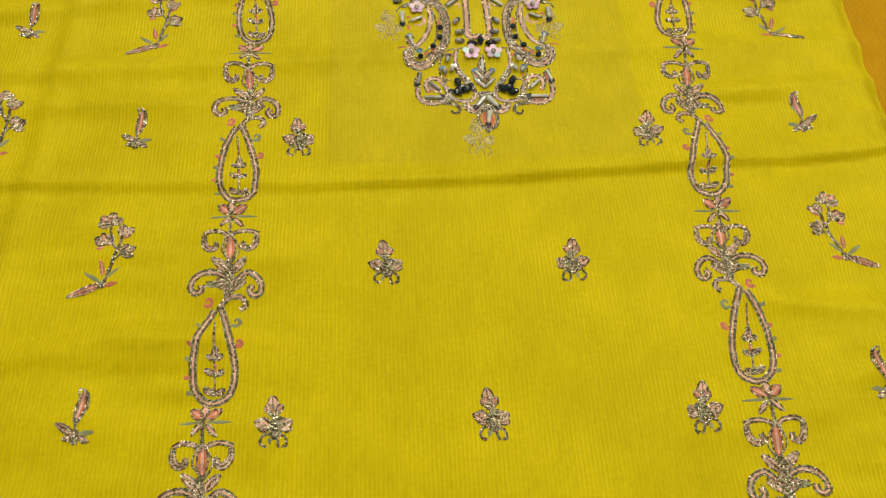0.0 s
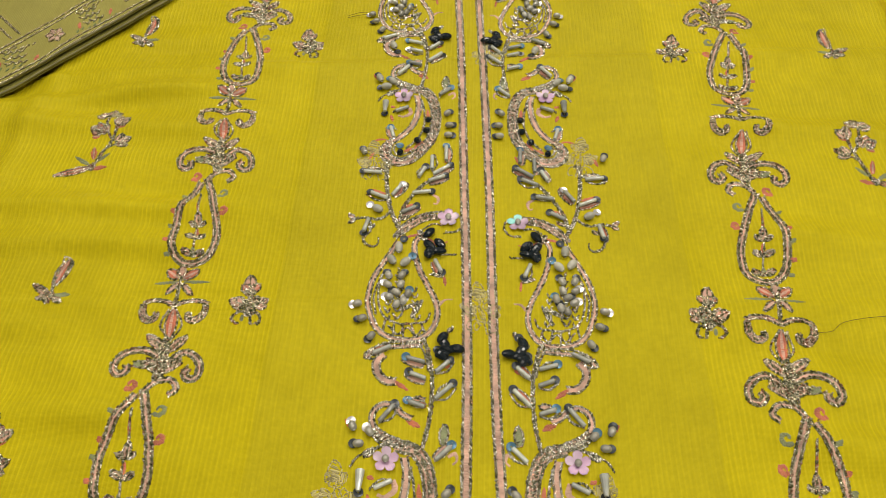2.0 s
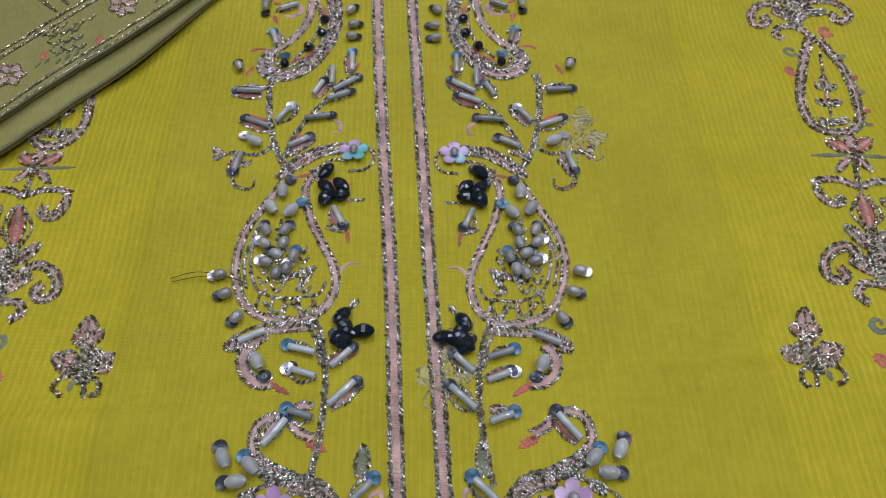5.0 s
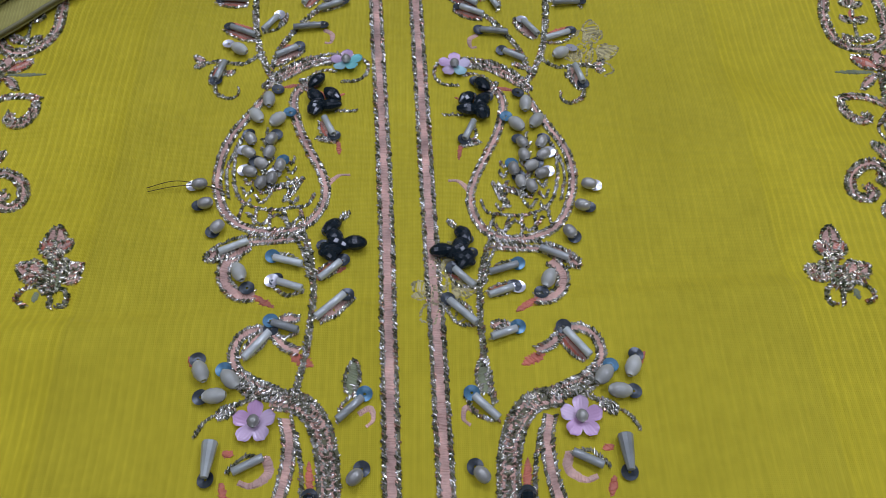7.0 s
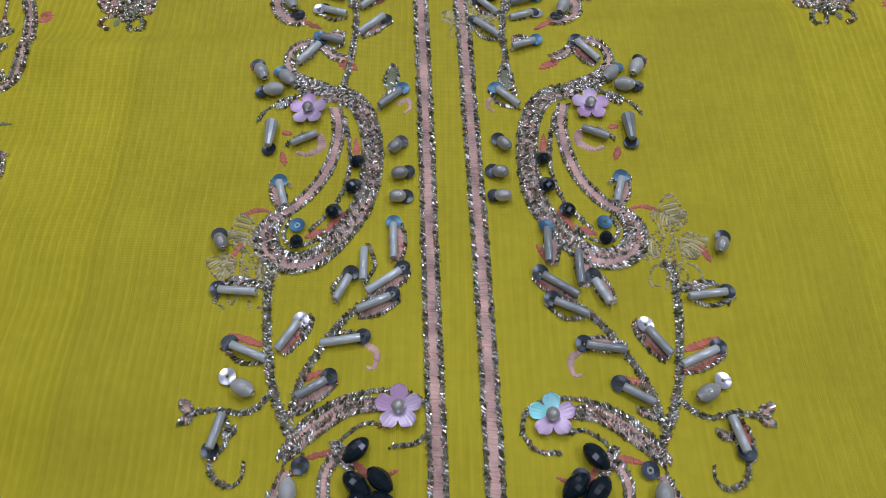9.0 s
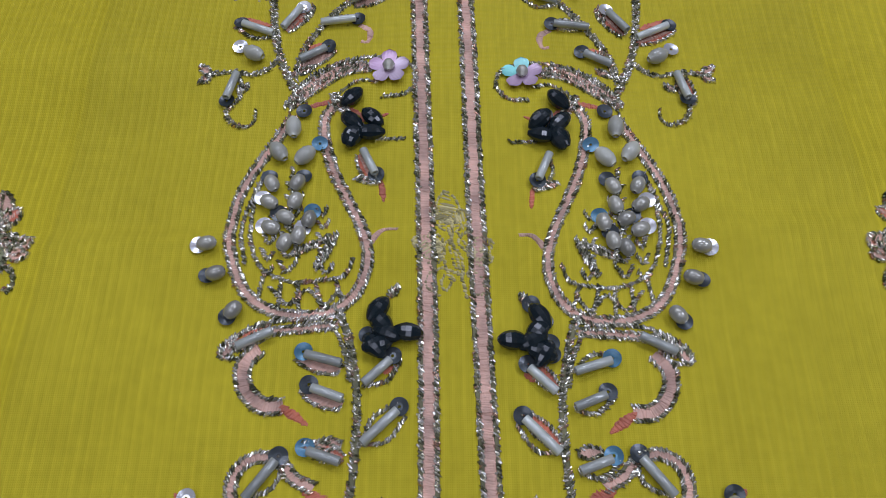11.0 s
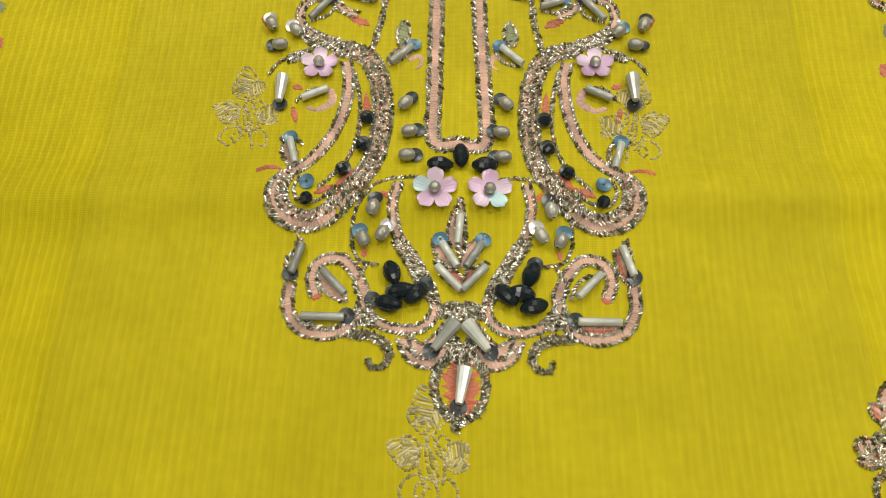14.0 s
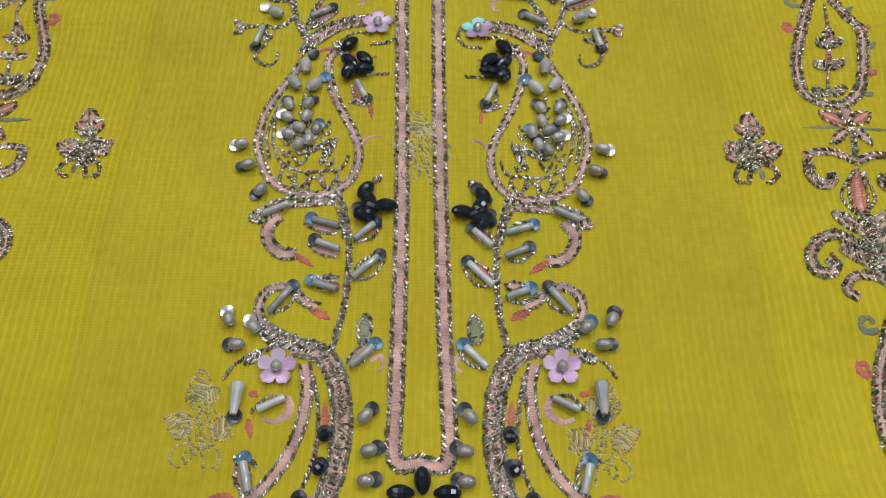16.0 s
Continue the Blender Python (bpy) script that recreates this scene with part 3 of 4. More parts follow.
def paisley(d):
    d.band([(-21.9, -11.5), (-24.3, -16.8), (-27.3, -22.9), (-30.1, -28.8), (-32, -34.9), (-32.5, -42.9), (-31, -49.6), (-28, -55.8), (-23.4, -59.5), (-17.2, -61.1), (-11, -60.5), (-6.3, -57.5), (-3.7, -52.5), (-3.2, -47.3), (-4.9, -41.2), (-8.3, -34.2), (-11.6, -27), (-13.8, -19.4), (-14.5, -13.2), (-12.9, -9.2)], 2.6)
    d.cord([(-24.1, -9), (-20, -2.5), (-13.5, 2.1), (-6.9, 4), (-0.1, 4.3), (5.1, 1.8), (6.5, -2.6), (3.9, -6.5), (-1.1, -7.1)], 1.0)
    d.cord([(-12.9, -9.2), (-11, -5.2), (-6.6, -2.4), (-2.8, -3.1)], 0.9)
    d.fill([(-23.4, -9.1), (-17.8, -3.9), (-10.8, 0.7), (-4.1, 1.4)], 3.4, 'mix')
    d.cord([(-26.8, -27.5), (-28.4, -36.1), (-27.8, -44.3), (-25, -50.7), (-18.4, -53.8), (-11.4, -53.3), (-7.7, -52.4), (-6, -48.6)], 0.7)
    d.cord([(-27.8, -30.4), (-30.2, -40.2), (-28.6, -49.6)], 0.6)
    d.cord([(-24.4, -52.2), (-25.2, -57.5)], 0.6)
    d.cord([(-20.7, -54.1), (-21, -59.6)], 0.6)
    d.cord([(-17.2, -54.4), (-16.7, -60.6)], 0.6)
    d.cord([(-13.7, -54), (-11.9, -60.1)], 0.6)
    d.cord([(-9.5, -53.3), (-7.9, -58.5)], 0.6)
    d.cord([(-22.9, -54.8), (-19.1, -58.6), (-15.3, -55.5), (-11.6, -58.7), (-8.9, -55.6)], 0.6)
    d.leaf([(-13.9, -51.1), (-9.6, -43.2)], 1.4, 'silver')
    d.cord([(-20.7, -26.1), (-20.1, -33.4), (-20.1, -40.4), (-17.6, -48.4)], 0.7)
    d.leaf([(-18.8, -9.1), (-11.7, -7.6)], 1.6, 'coral')
    d.ivory([(-21.4, -13.1), (-20.9, -18.6)])
    d.ivory([(-25.6, -20.3), (-22, -24.9)])
    d.ivory([(-15.7, -21.7), (-20, -26.1)])
    d.seq([(-19.3, -11.2)], 'dark')
    d.seq([(-15, -20.5)], 'blue')
    d.pearl([(-25.4, -29.3), (-23.6, -32.6)], 'dark')
    d.pearl([(-17.9, -29.4), (-19.9, -32.7)], 'dark')
    d.pearl([(-26.3, -34.7), (-23.2, -36.4)], 'white')
    d.pearl([(-18.2, -33.4), (-19.5, -36.9)], 'none')
    d.pearl([(-25.4, -41.4), (-22.2, -42.5)], 'white')
    d.pearl([(-15.3, -38.3), (-16, -41.5)], 'blue')
    d.pearl([(-19.2, -43.8), (-20.2, -45.8)], 'none')
    d.leaf([(-18.9, -47.8), (-12, -44.5)], 1.2, 'silver')
    d.black([(-6.4, -6.4), (-10.2, -10.1)])
    d.black([(-9.8, -12.8), (-6, -16.6)])
    d.black([(-5.9, -18), (-0.8, -18.1)])
    d.black([(-6.6, -16.4), (-8.3, -21.8)])
    d.leaf([(-3.5, -13.3), (0.3, -11.8)], 1.2, 'coral')
    d.cord([(-2.1, -18.8), (3.8, -18.9)], 0.9)
    d.bugle([(-2, -29.3), (-5.1, -22.6)], 'dark')
    d.leaf([(-6.7, -29.2), (-1.4, -30.7)], 1.2, 'pink')
    d.leaf([(-0.9, -30), (-0.3, -35.3)], 1.6, 'coral')
    d.curl([(-3.7, -47.3), (-1.8, -44), (0.2, -42.2), (3, -42)], 1.4, 'pink')
    d.pearl([(-38.3, -46.3), (-34.4, -45.3)], 'white')
    d.pearl([(-35.7, -53.1), (-32.4, -51.9)], 'dark')
    d.pearl([(-30.7, -61.9), (-28.1, -58.5)], 'dark')
    d.black([(1.1, -57.8), (-2.3, -63)])
    d.black([(7.9, -65.2), (2.6, -65.1)])
    d.black([(-2.6, -68.4), (1.8, -67)])
    d.black([(-0.3, -64.6), (2.9, -66.1)])
    d.leaf([(1.5, -56.9), (3.3, -54.8)], 1.4, 'mix')
    d.band([(-8.6, -63.1), (-15.5, -63.8), (-22.7, -64.7), (-28.3, -67.8)], 2.2)
    d.cord([(-8.7, -61.2), (-16.9, -61.8), (-24.8, -63.1), (-30.8, -66.9), (-31.3, -69.7), (-28.1, -70)], 0.8)
    d.band([(-23.7, -67.9), (-26.4, -71.3), (-25.8, -75.9), (-22.4, -79.2), (-18.3, -79.5)], 3.6)
    d.leaf([(-18.9, -79.2), (-13.2, -83.1)], 2.2, 'coral')
    d.leaf([(-28.4, -66.6), (-31.2, -70)], 2.0, 'pink')
    d.bugle([(-28, -67.8), (-21.3, -64.7)], 'none')
    d.cord([(-8.8, -59.4), (-6.1, -66.7), (-4.4, -76), (-4, -84.9), (-4.6, -94.8), (-6.5, -105.4)], 1.6)
    d.cord([(-10.3, -61.9), (-7.1, -68.2), (-5.8, -74.4)], 1.0)
    d.bugle([(-14.9, -69.3), (-7.4, -71.4)], 'blue')
    d.bugle([(-13.4, -75.9), (-6.6, -78.4)], 'dark')
    d.bugle([(-13.3, -87.8), (-6.6, -90.1)], 'blue')
    d.leaf([(-6.7, -86.6), (-11.5, -86.6)], 2.2, 'pink')
    d.bugle([(2.5, -70.2), (-2.9, -75.4)], 'dark')
    d.leaf([(0.6, -72.9), (3.5, -71.4)], 1.4, 'coral')
    d.bugle([(4, -80.2), (-2.7, -86.6)], 'dark')
    d.cord([(-3.3, -86.6), (1.7, -86.1), (5.3, -81.3)], 0.8)


def scroll(d):
    back = 'white' if d.mirror > 0 and not d.ovals else 'dark'
    d.band([(8.5, 16.8), (4.9, 18.5), (2.2, 21.3), (-1.9, 22.5), (-5.4, 20.5), (-6.6, 16.5), (-5.2, 12.9), (-1.2, 9.9), (3.8, 7.7)], 2.6)
    d.leaf([(6.9, 16.3), (12, 13.4)], 3.0, 'coral')
    d.bugle([(1.8, 22), (-3.5, 15)], 'dark')
    d.pearl([(-14.2, 14.6), (-12.6, 11.3)], back)
    d.pearl([(-8.1, 12.2), (-5.6, 9.5)], 'blue' if back == 'dark' else 'white')
    d.pearl([(-12.5, 5.9), (-8.1, 6.4)], 'dark')
    d.leaf([(-14.2, 12.3), (-16.7, 16.4)], 1.6, 'coral')
    d.fill([(-5.7, 12.2), (-1.7, 8.6), (4.5, 6.8)], 4.0, 'silver')
    d.cord([(-7.2, 3.5), (-1.5, 5.9), (5.7, 6.8), (12.1, 5.1)], 1.2)
    d.band([(3.4, 5.9), (9.4, 4.8), (13.4, 1.1), (15.8, -4.9), (16.9, -12.9), (16.6, -21.1), (14.9, -29.1), (11.6, -35.6), (7.3, -40.4)], 5.2)
    d.cord([(9.2, -1.7), (11, -10.4), (11.3, -18.8), (9.6, -26.3), (6.7, -31.8), (3.2, -36.2)], 1.0)
    d.band([(6.7, 1.5), (7.9, -4.2), (7.5, -11.7), (5.7, -18.8), (2.8, -24.6), (-0.9, -29.3), (-4.8, -32.2)], 3.2)
    d.fill([(-4.8, -32.2), (-6.8, -35.8), (-6.6, -40.4), (-3.6, -43.5), (1.8, -44.5), (7.4, -41.4)], 4.6, 'pink')
    d.cord([(-5.6, -33.0), (-6.4, -37.0), (-5.4, -41.0), (-2.4, -43.2), (2.0, -43.9), (7.0, -41.0)], 1.0)
    d.teeth([(-3.6, -31.4), (-5.2, -35.6), (-4.8, -39.4), (-2.4, -41.6), (1.8, -42.6), (6.4, -39.8)], 2.6)
    d.cord([(-6.4, -31.8), (-8.1, -36.2), (-7.4, -41.4), (-4, -45), (1.9, -46.2), (8, -43.5), (13, -37.7)], 1.0)
    d.cord([(-1.4, -32.9), (-2.7, -36.7), (-0.8, -39.9), (3.5, -39.3), (7, -36.1)], 0.9)
    d.stem([(-3.1, -32.6), (-4.2, -37.2), (-2.2, -41.4), (2.6, -41.9), (7.2, -38.8)], 0.8)
    d.leaf([(2.3, -37.7), (6.9, -35.6)], 2.0, 'coral')
    d.leaf([(7, -36.1), (11.5, -30.2)], 2.2, 'coral')
    d.leaf([(12.3, -24.6), (10.9, -20)], 1.6, 'coral')
    d.leaf([(13.1, -15.3), (12.5, -8)], 2.0, 'coral')
    d.round([(13.3, -18.2), (13.1, -15)])
    d.round([(11.4, -25.5), (13.5, -23.2)])
    d.round([(6.7, -32.6), (9.9, -30.7)])
    d.round([(-0.8, -39.9), (2.4, -39.6)])
    d.seq([(0.4, -35.4)], 'blue')
    d.seq([(13.2, -16.2)], 'dark')
    d.seq([(12.7, -23.7)], 'dark')
    d.seq([(8.6, -31.3)], 'dark')
    d.pearl([(23.9, -10.5), (21, -13.5)], 'dark')
    d.pearl([(25.7, -19.6), (22.1, -20.2)], 'dark')
    d.pearl([(25.4, -26.8), (21.5, -26.8)], 'dark')
    d.cone([(-8.9, -12.2), (-8.9, -3.2)])
    d.bugle([(-3.5, -10.4), (2.9, -7.2)], 'none')
    d.curl([(3.1, -6.7), (4, -10.4), (0.7, -12.9), (-2.2, -12.2)], 2.2, 'pink')
    d.leaf([(-6.3, -5.5), (-3.9, -6.7)], 2.0, 'coral')
    d.leaf([(-5.7, -12.2), (-4.6, -16.7)], 2.0, 'coral')
    d.curl([(-13.1, -2.3), (-10.6, 1.6), (-6, 3.5)], 1.2, 'silver')
    d.fill([(-8.3, 2.2), (-4.9, 4.2)], 2.5, 'silver')
    d.bugle([(-5.1, -22.3), (-3.1, -29.3)], 'blue')
    d.cord([(-7.5, -21.7), (-4.8, -20.9), (-2.3, -23.4)], 0.8)
    d.curl([(-12.3, -31.3), (-9.9, -30.2), (-7.1, -30.4), (-5.7, -31.9)], 1.6, 'coral')
    d.bugle([(24, 6.1), (18.2, 0.4)], 'blue')
    d.leaf([(20.7, 6.8), (21.4, 14.9)], 3.4, 'green')
    d.curl([(22.7, 2.2), (25.3, 3.5), (26, 0.9), (24.5, -0.7)], 1.4, 'pink')
    d.cord([(21.3, 8.8), (22.8, 5.4)], 0.8)
    d.flower([(0, 0)], 5.0)


def vine(d):
    d.cord([(-29.8, 35.9), (-29.7, 25.7), (-28.5, 15.9), (-26.6, 6.5), (-23, -2.5), (-19.9, -8)], 1.8)
    d.cord([(-22.3, -1.4), (-20.6, 6.4), (-16.3, 15.2), (-10.8, 22.9), (-4, 28.3)], 1.6)
    d.cord([(-28, 35.9), (-31.2, 29.5), (-35.1, 31.3), (-39.5, 30.4), (-41.2, 25.8)], 0.9)
    d.cord([(-26, 4.2), (-30.9, 0.2), (-37.7, 0.8), (-42.6, -0)], 1.2)
    d.bugle([(-41, 28.1), (-32.2, 27.2)], 'dark')
    d.leaf([(-31.2, 29.5), (-38.7, 30.9)], 1.6, 'mix')
    d.bugle([(-36.4, 14.8), (-28, 11.1)], 'dark')
    d.leaf([(-29.4, 14.7), (-37.2, 17.9)], 2.2, 'coral')
    d.ivory([(-34.8, 6.1), (-29.3, 3.3)])
    d.seq([(-35.8, 7.1)], 'white')
    d.bugle([(-21.7, 20.1), (-26.1, 13.4)], 'white')
    d.leaf([(-20.9, 16.9), (-19.6, 21.8)], 1.6, 'pink')
    d.bugle([(-8.1, 16), (-16.8, 14.7)], 'dark')
    d.curl([(-7.5, 15.1), (-5.1, 13.1), (-5.4, 9.6), (-7.1, 9.6)], 1.6, 'mix')
    d.bugle([(-14.6, 6.8), (-21.1, 2.8)], 'dark')
    d.leaf([(-21.5, 6.4), (-14.9, 9.1)], 2.0, 'coral')
    d.bugle([(-2.2, 44.9), (-1.9, 35.5)], 'blue')
    d.leaf([(0.4, 40.8), (-2.6, 35)], 1.8, 'coral')
    d.bugle([(0.1, 32.9), (-7.9, 27.4)], 'dark')
    d.bugle([(-2.1, 26.5), (-9.7, 22.9)], 'dark')
    d.bugle([(-8.7, 38.3), (-8.6, 29.9)], 'none')
    d.bugle([(-11.5, 31.7), (-14.6, 25.4)], 'dark')
    d.bugle([(-37.6, -7.9), (-35.9, -0.1)], 'dark')
    d.curl([(-37.9, -8.7), (-36.7, -12.5), (-33, -14.4), (-30.8, -12.6), (-30.9, -9.7)], 1.6, 'silver')
    d.leaf([(-42.3, -0), (-45.1, 2.7)], 1.8, 'pink')
    d.leaf([(-42.2, -0.5), (-44.7, -1.7)], 1.6, 'pink')
    d.leaf([(-35.3, -4.5), (-33, -2.8)], 1.6, 'pink')
    d.pearl([(-42.2, 41.4), (-39.5, 35.5)], 'dark')
    d.leaf([(-39, 36.1), (-36.7, 40.8)], 1.8, 'coral')
    d.leaf([(-17.6, 1.8), (-22.4, -0.3)], 1.4, 'pink')


def pendant(d):
    d.cord([(-21, 1.7), (-16.5, 3.7), (-11.2, 4.2), (-8.3, 3.3)], 0.9)
    d.cord([(-21, 1.4), (-24.4, -3.9), (-25.4, -11), (-23.5, -16.2), (-19.1, -17.7)], 0.9)
    d.band([(-14.9, 2.6), (-16.1, -3.8), (-14.5, -10.8), (-10.7, -17), (-7, -22.9), (-5.8, -28.6), (-8.4, -32.3), (-13.4, -33.1), (-18.3, -31.5), (-21.2, -28)], 2.6)
    d.cord([(-21, -26.9), (-23.8, -23.1), (-21.6, -17.8)], 0.9)
    d.fill([(-14.5, -10.8), (-9.7, -18.9), (-5.8, -26.7)], 3.0, 'silver')
    d.cord([(-15.7, -12.2), (-11.6, -19), (-8.9, -25.5)], 0.9)
    d.pearl([(-20.1, -2.7), (-20.9, -6.4)], 'dark')
    d.pearl([(-23.4, -10), (-22, -12.9)], 'blue')
    d.pearl([(-17.1, -8.8), (-19, -11.7)], 'white')
    d.leaf([(-16.2, -2.4), (-18.7, 0.2)], 1.6, 'coral')
    d.leaf([(-21.9, -13.7), (-22.8, -15.8)], 1.6, 'coral')
    d.black([(-16.6, -17.7), (-14.4, -22.7)])
    d.black([(-8, -23.1), (-12, -27.1)])
    d.black([(-19.6, -26.9), (-12.2, -28.3)])
    d.black([(-15, -24.9), (-11.4, -24.2)])
    d.bugle([(-4.9, -11.8), (-0.9, -18.3)], 'blue')
    d.bugle([(-5.6, -18.1), (-0.1, -23.8)], 'none')
    d.leaf([(-2.9, -17.5), (-0.1, -22.8)], 1.4, 'coral')
    d.cone([(-6.3, -38.4), (-0.7, -31)])
    d.band([(-12.7, -35), (-10.5, -39.2), (-6, -40.3), (-2.5, -35.4)], 3.0)
    d.fill([(-11.5, -35.6), (-7.8, -37.9), (-2.6, -33)], 3.4, 'pink')
    d.fill([(-5.1, -29.3), (-1.5, -27.9), (0.4, -30.4)], 3.0, 'silver')
    d.cord([(-5, -33), (-0, -27.9)], 1.0)
    d.stem([(0.5, -39), (-3.8, -41), (-5.1, -45.6), (-3.4, -50.1), (0.6, -52.4)], 1.2)
    d.cord([(0.1, -38.1), (-4.6, -40), (-6, -45.6), (-4.1, -50.9), (0.3, -53.7)], 1.0)
    d.cord([(-37.2, -11.1), (-37.9, -16.6), (-38.2, -21.3)], 1.8)
    d.bugle([(-38.5, -20.7), (-36.2, -13)], 'dark')
    d.band([(-38.4, -22.2), (-38.4, -27.8), (-35.7, -32.7), (-30.1, -34.6), (-24.8, -32.8), (-21.4, -28.2)], 3.0)
    d.band([(-32.5, -25.2), (-33.7, -20.6), (-31.8, -16.8), (-27.4, -16.2), (-23.8, -19.8), (-21.6, -25), (-22.4, -28.9)], 3.0)
    d.leaf([(-31, -25.2), (-33.4, -25.8)], 2.0, 'coral')
    d.bugle([(-25.8, -25.2), (-31.3, -19.5)], 'none')
    d.bugle([(-25.1, -30.8), (-34.9, -30.7)], 'dark')
    d.fill([(-23.3, -29.5), (-18.9, -31.7)], 3.0, 'silver')
    d.curl([(-25.1, -34.3), (-19.3, -34.7), (-16.1, -36.9), (-15.4, -39.5), (-17.0, -41.6), (-19.4, -41.4), (-19.6, -39.6)], 3.0, 'silver')
    d.black([(-8.4, 7.4), (-2.1, 7.4)])
    d.flower([(-6.4, -0.1)], 5.5)


def pendant_middle(d):
    d.black([(-0.6, 13.1), (-0.2, 7.4)])
    d.leaf([(-0.2, -14.8), (-0.4, -1.5)], 2.4, 'pink')
    d.bugle([(-0.3, -5.3), (-1, -12.9)], 'none')
    d.fill([(0.1, -40.2), (0.3, -51.2)], 8.6, 'coral')
    d.cone([(-0.4, -50.4), (1.1, -40.7)])
    d.cord([(-1.1, -51.8), (-0.9, -54.6)], 1.6)
    d.fill([(-2.6, -34.2), (0.5, -39), (3.4, -34.1)], 3.6, 'silver')


def border_unit(d):
    d.leaf([(1.2, -7.7), (-0.4, 6.6)], 5.0, 'coral')
    d.stem([(2.6, -9), (-3.7, -2.5), (-2.4, 5.8)], 0.9)
    d.stem([(2.6, -9), (5.1, -1.5), (0.1, 6.6)], 0.9)
    d.leaf([(2.2, -14.3), (-7.9, -6.7)], 4.0, 'mix')
    d.leaf([(2.7, -14.3), (8.9, -6.8)], 4.0, 'mix')
    d.leaf([(2, -18.2), (0.2, -7.8)], 4.0, 'silver')
    d.band([(3.2, -18.8), (-5, -14.5), (-11.6, -14.9), (-15.8, -18.2), (-16.6, -22.8), (-14.0, -25.4), (-11.2, -24.0), (-11.6, -21.4)], 3.2)
    d.band([(4.7, -18.8), (9.8, -14.3), (15.2, -16.4), (17.8, -20.8), (17.2, -25.0), (14.0, -25.8), (12.2, -23.2), (13.6, -21.2)], 3.2)
    d.fill([(-5, -19.1), (2.7, -22), (9.5, -18)], 4.6, 'mix')
    d.fill([(1.8, -15), (2.1, -27.1)], 4.6, 'silver')
    d.fill([(-9.2, -20.5), (-1.4, -20.9)], 3.0, 'green')
    d.band([(-1.7, -32.5), (2.2, -27.7), (8.1, -26.9), (10.9, -30.6), (8.5, -33.1)], 2.6)
    d.curl([(-7.4, -31.8), (-9.7, -28.7), (-7.7, -26.8), (-5, -29.2), (-6.6, -31.1)], 1.8, 'coral')
    d.curl([(5, -39.9), (6.8, -36.8), (9.8, -39.1), (8.5, -42.2), (6.6, -40.4)], 1.6, 'green')
    d.curl([(8.4, -52.1), (8, -48.6), (11, -48.5), (12.1, -51.4), (10.4, -52.6)], 1.8, 'coral')
    d.band([(-1.4, -31.6), (3, -41.7), (7.5, -54.7), (9.8, -65.5), (8.5, -75), (2.6, -79.4), (-3.7, -78.3), (-8.5, -71.6), (-10.1, -59.5), (-8.7, -46.6), (-4, -33.5)], 3.4)
    d.leaf([(-9.2, -42.7), (-11.7, -40.4)], 2.4, 'green')
    d.leaf([(-10.3, -53.3), (-13.3, -51.1)], 3.0, 'coral')
    d.leaf([(-10.9, -60.1), (-13.9, -58)], 2.8, 'green')
    d.leaf([(-10.6, -68.4), (-13.4, -66.9)], 3.0, 'coral')
    d.leaf([(-8.6, -75.6), (-11.5, -74.4)], 2.8, 'green')
    d.leaf([(-0.7, -54.7), (-2.7, -41.6)], 1.4, 'coral')
    d.cord([(-0, -57.5), (-2.9, -40.1)], 0.6)
    d.leaf([(-0.1, -59.2), (-0.8, -52.4)], 3.0, 'pink')
    d.leaf([(-4, -57.1), (-0.6, -59.2)], 2.0, 'mix')
    d.leaf([(3.2, -56.8), (0.4, -59.2)], 2.0, 'mix')
    d.leaf([(0.3, -66.4), (0.2, -60.3)], 2.6, 'coral')
    d.leaf([(-4.2, -63.8), (0.3, -66.4)], 2.4, 'mix')
    d.leaf([(4.5, -64.3), (0.8, -66.4)], 2.4, 'mix')
    d.cord([(-0.6, -59.2), (1.8, -76)], 0.8)
    d.leaf([(-3.7, -72.7), (0.7, -75.5)], 2.6, 'mix')
    d.leaf([(5.8, -73.2), (2.1, -75.5)], 2.6, 'mix')
    d.leaf([(1.4, -76.6), (1, -71.2)], 2.6, 'green')
    d.leaf([(-2.3, -87), (-8.1, -82.6)], 4.6, 'coral')
    d.leaf([(-0.5, -87), (5.8, -82.7)], 4.6, 'coral')
    d.leaf([(-1.5, -86.5), (-2.2, -80.3)], 3.6, 'pink')
    d.leaf([(-2.3, -88.8), (-12.5, -89.7)], 1.8, 'green')
    d.leaf([(0.4, -88.7), (11.9, -88.8)], 1.8, 'green')
    d.leaf([(-2.1, -89.6), (-6.1, -94.7)], 2.2, 'pink')
    d.leaf([(0.3, -90), (5.3, -95.3)], 2.2, 'pink')
    d.cord([(-1.6, -86), (-1.1, -93.3), (-0.7, -101.3)], 1.6)
    d.band([(-0.7, -101.3), (-5, -98.8), (-10, -98.4), (-13.6, -100.2)], 2.4)
    d.fill([(-13.4, -100.8), (-12.8, -105.6), (-10.0, -108.6), (-7.0, -107.4), (-7.2, -105.0)], 2.9, 'mix')
    d.band([(-0.4, -100.8), (4.5, -98.4), (9.6, -98.2), (13.4, -99.6)], 2.4)
    d.fill([(12.8, -100.4), (12.6, -105.2), (9.8, -108.4), (6.6, -107.0), (7.0, -104.6)], 2.9, 'mix')


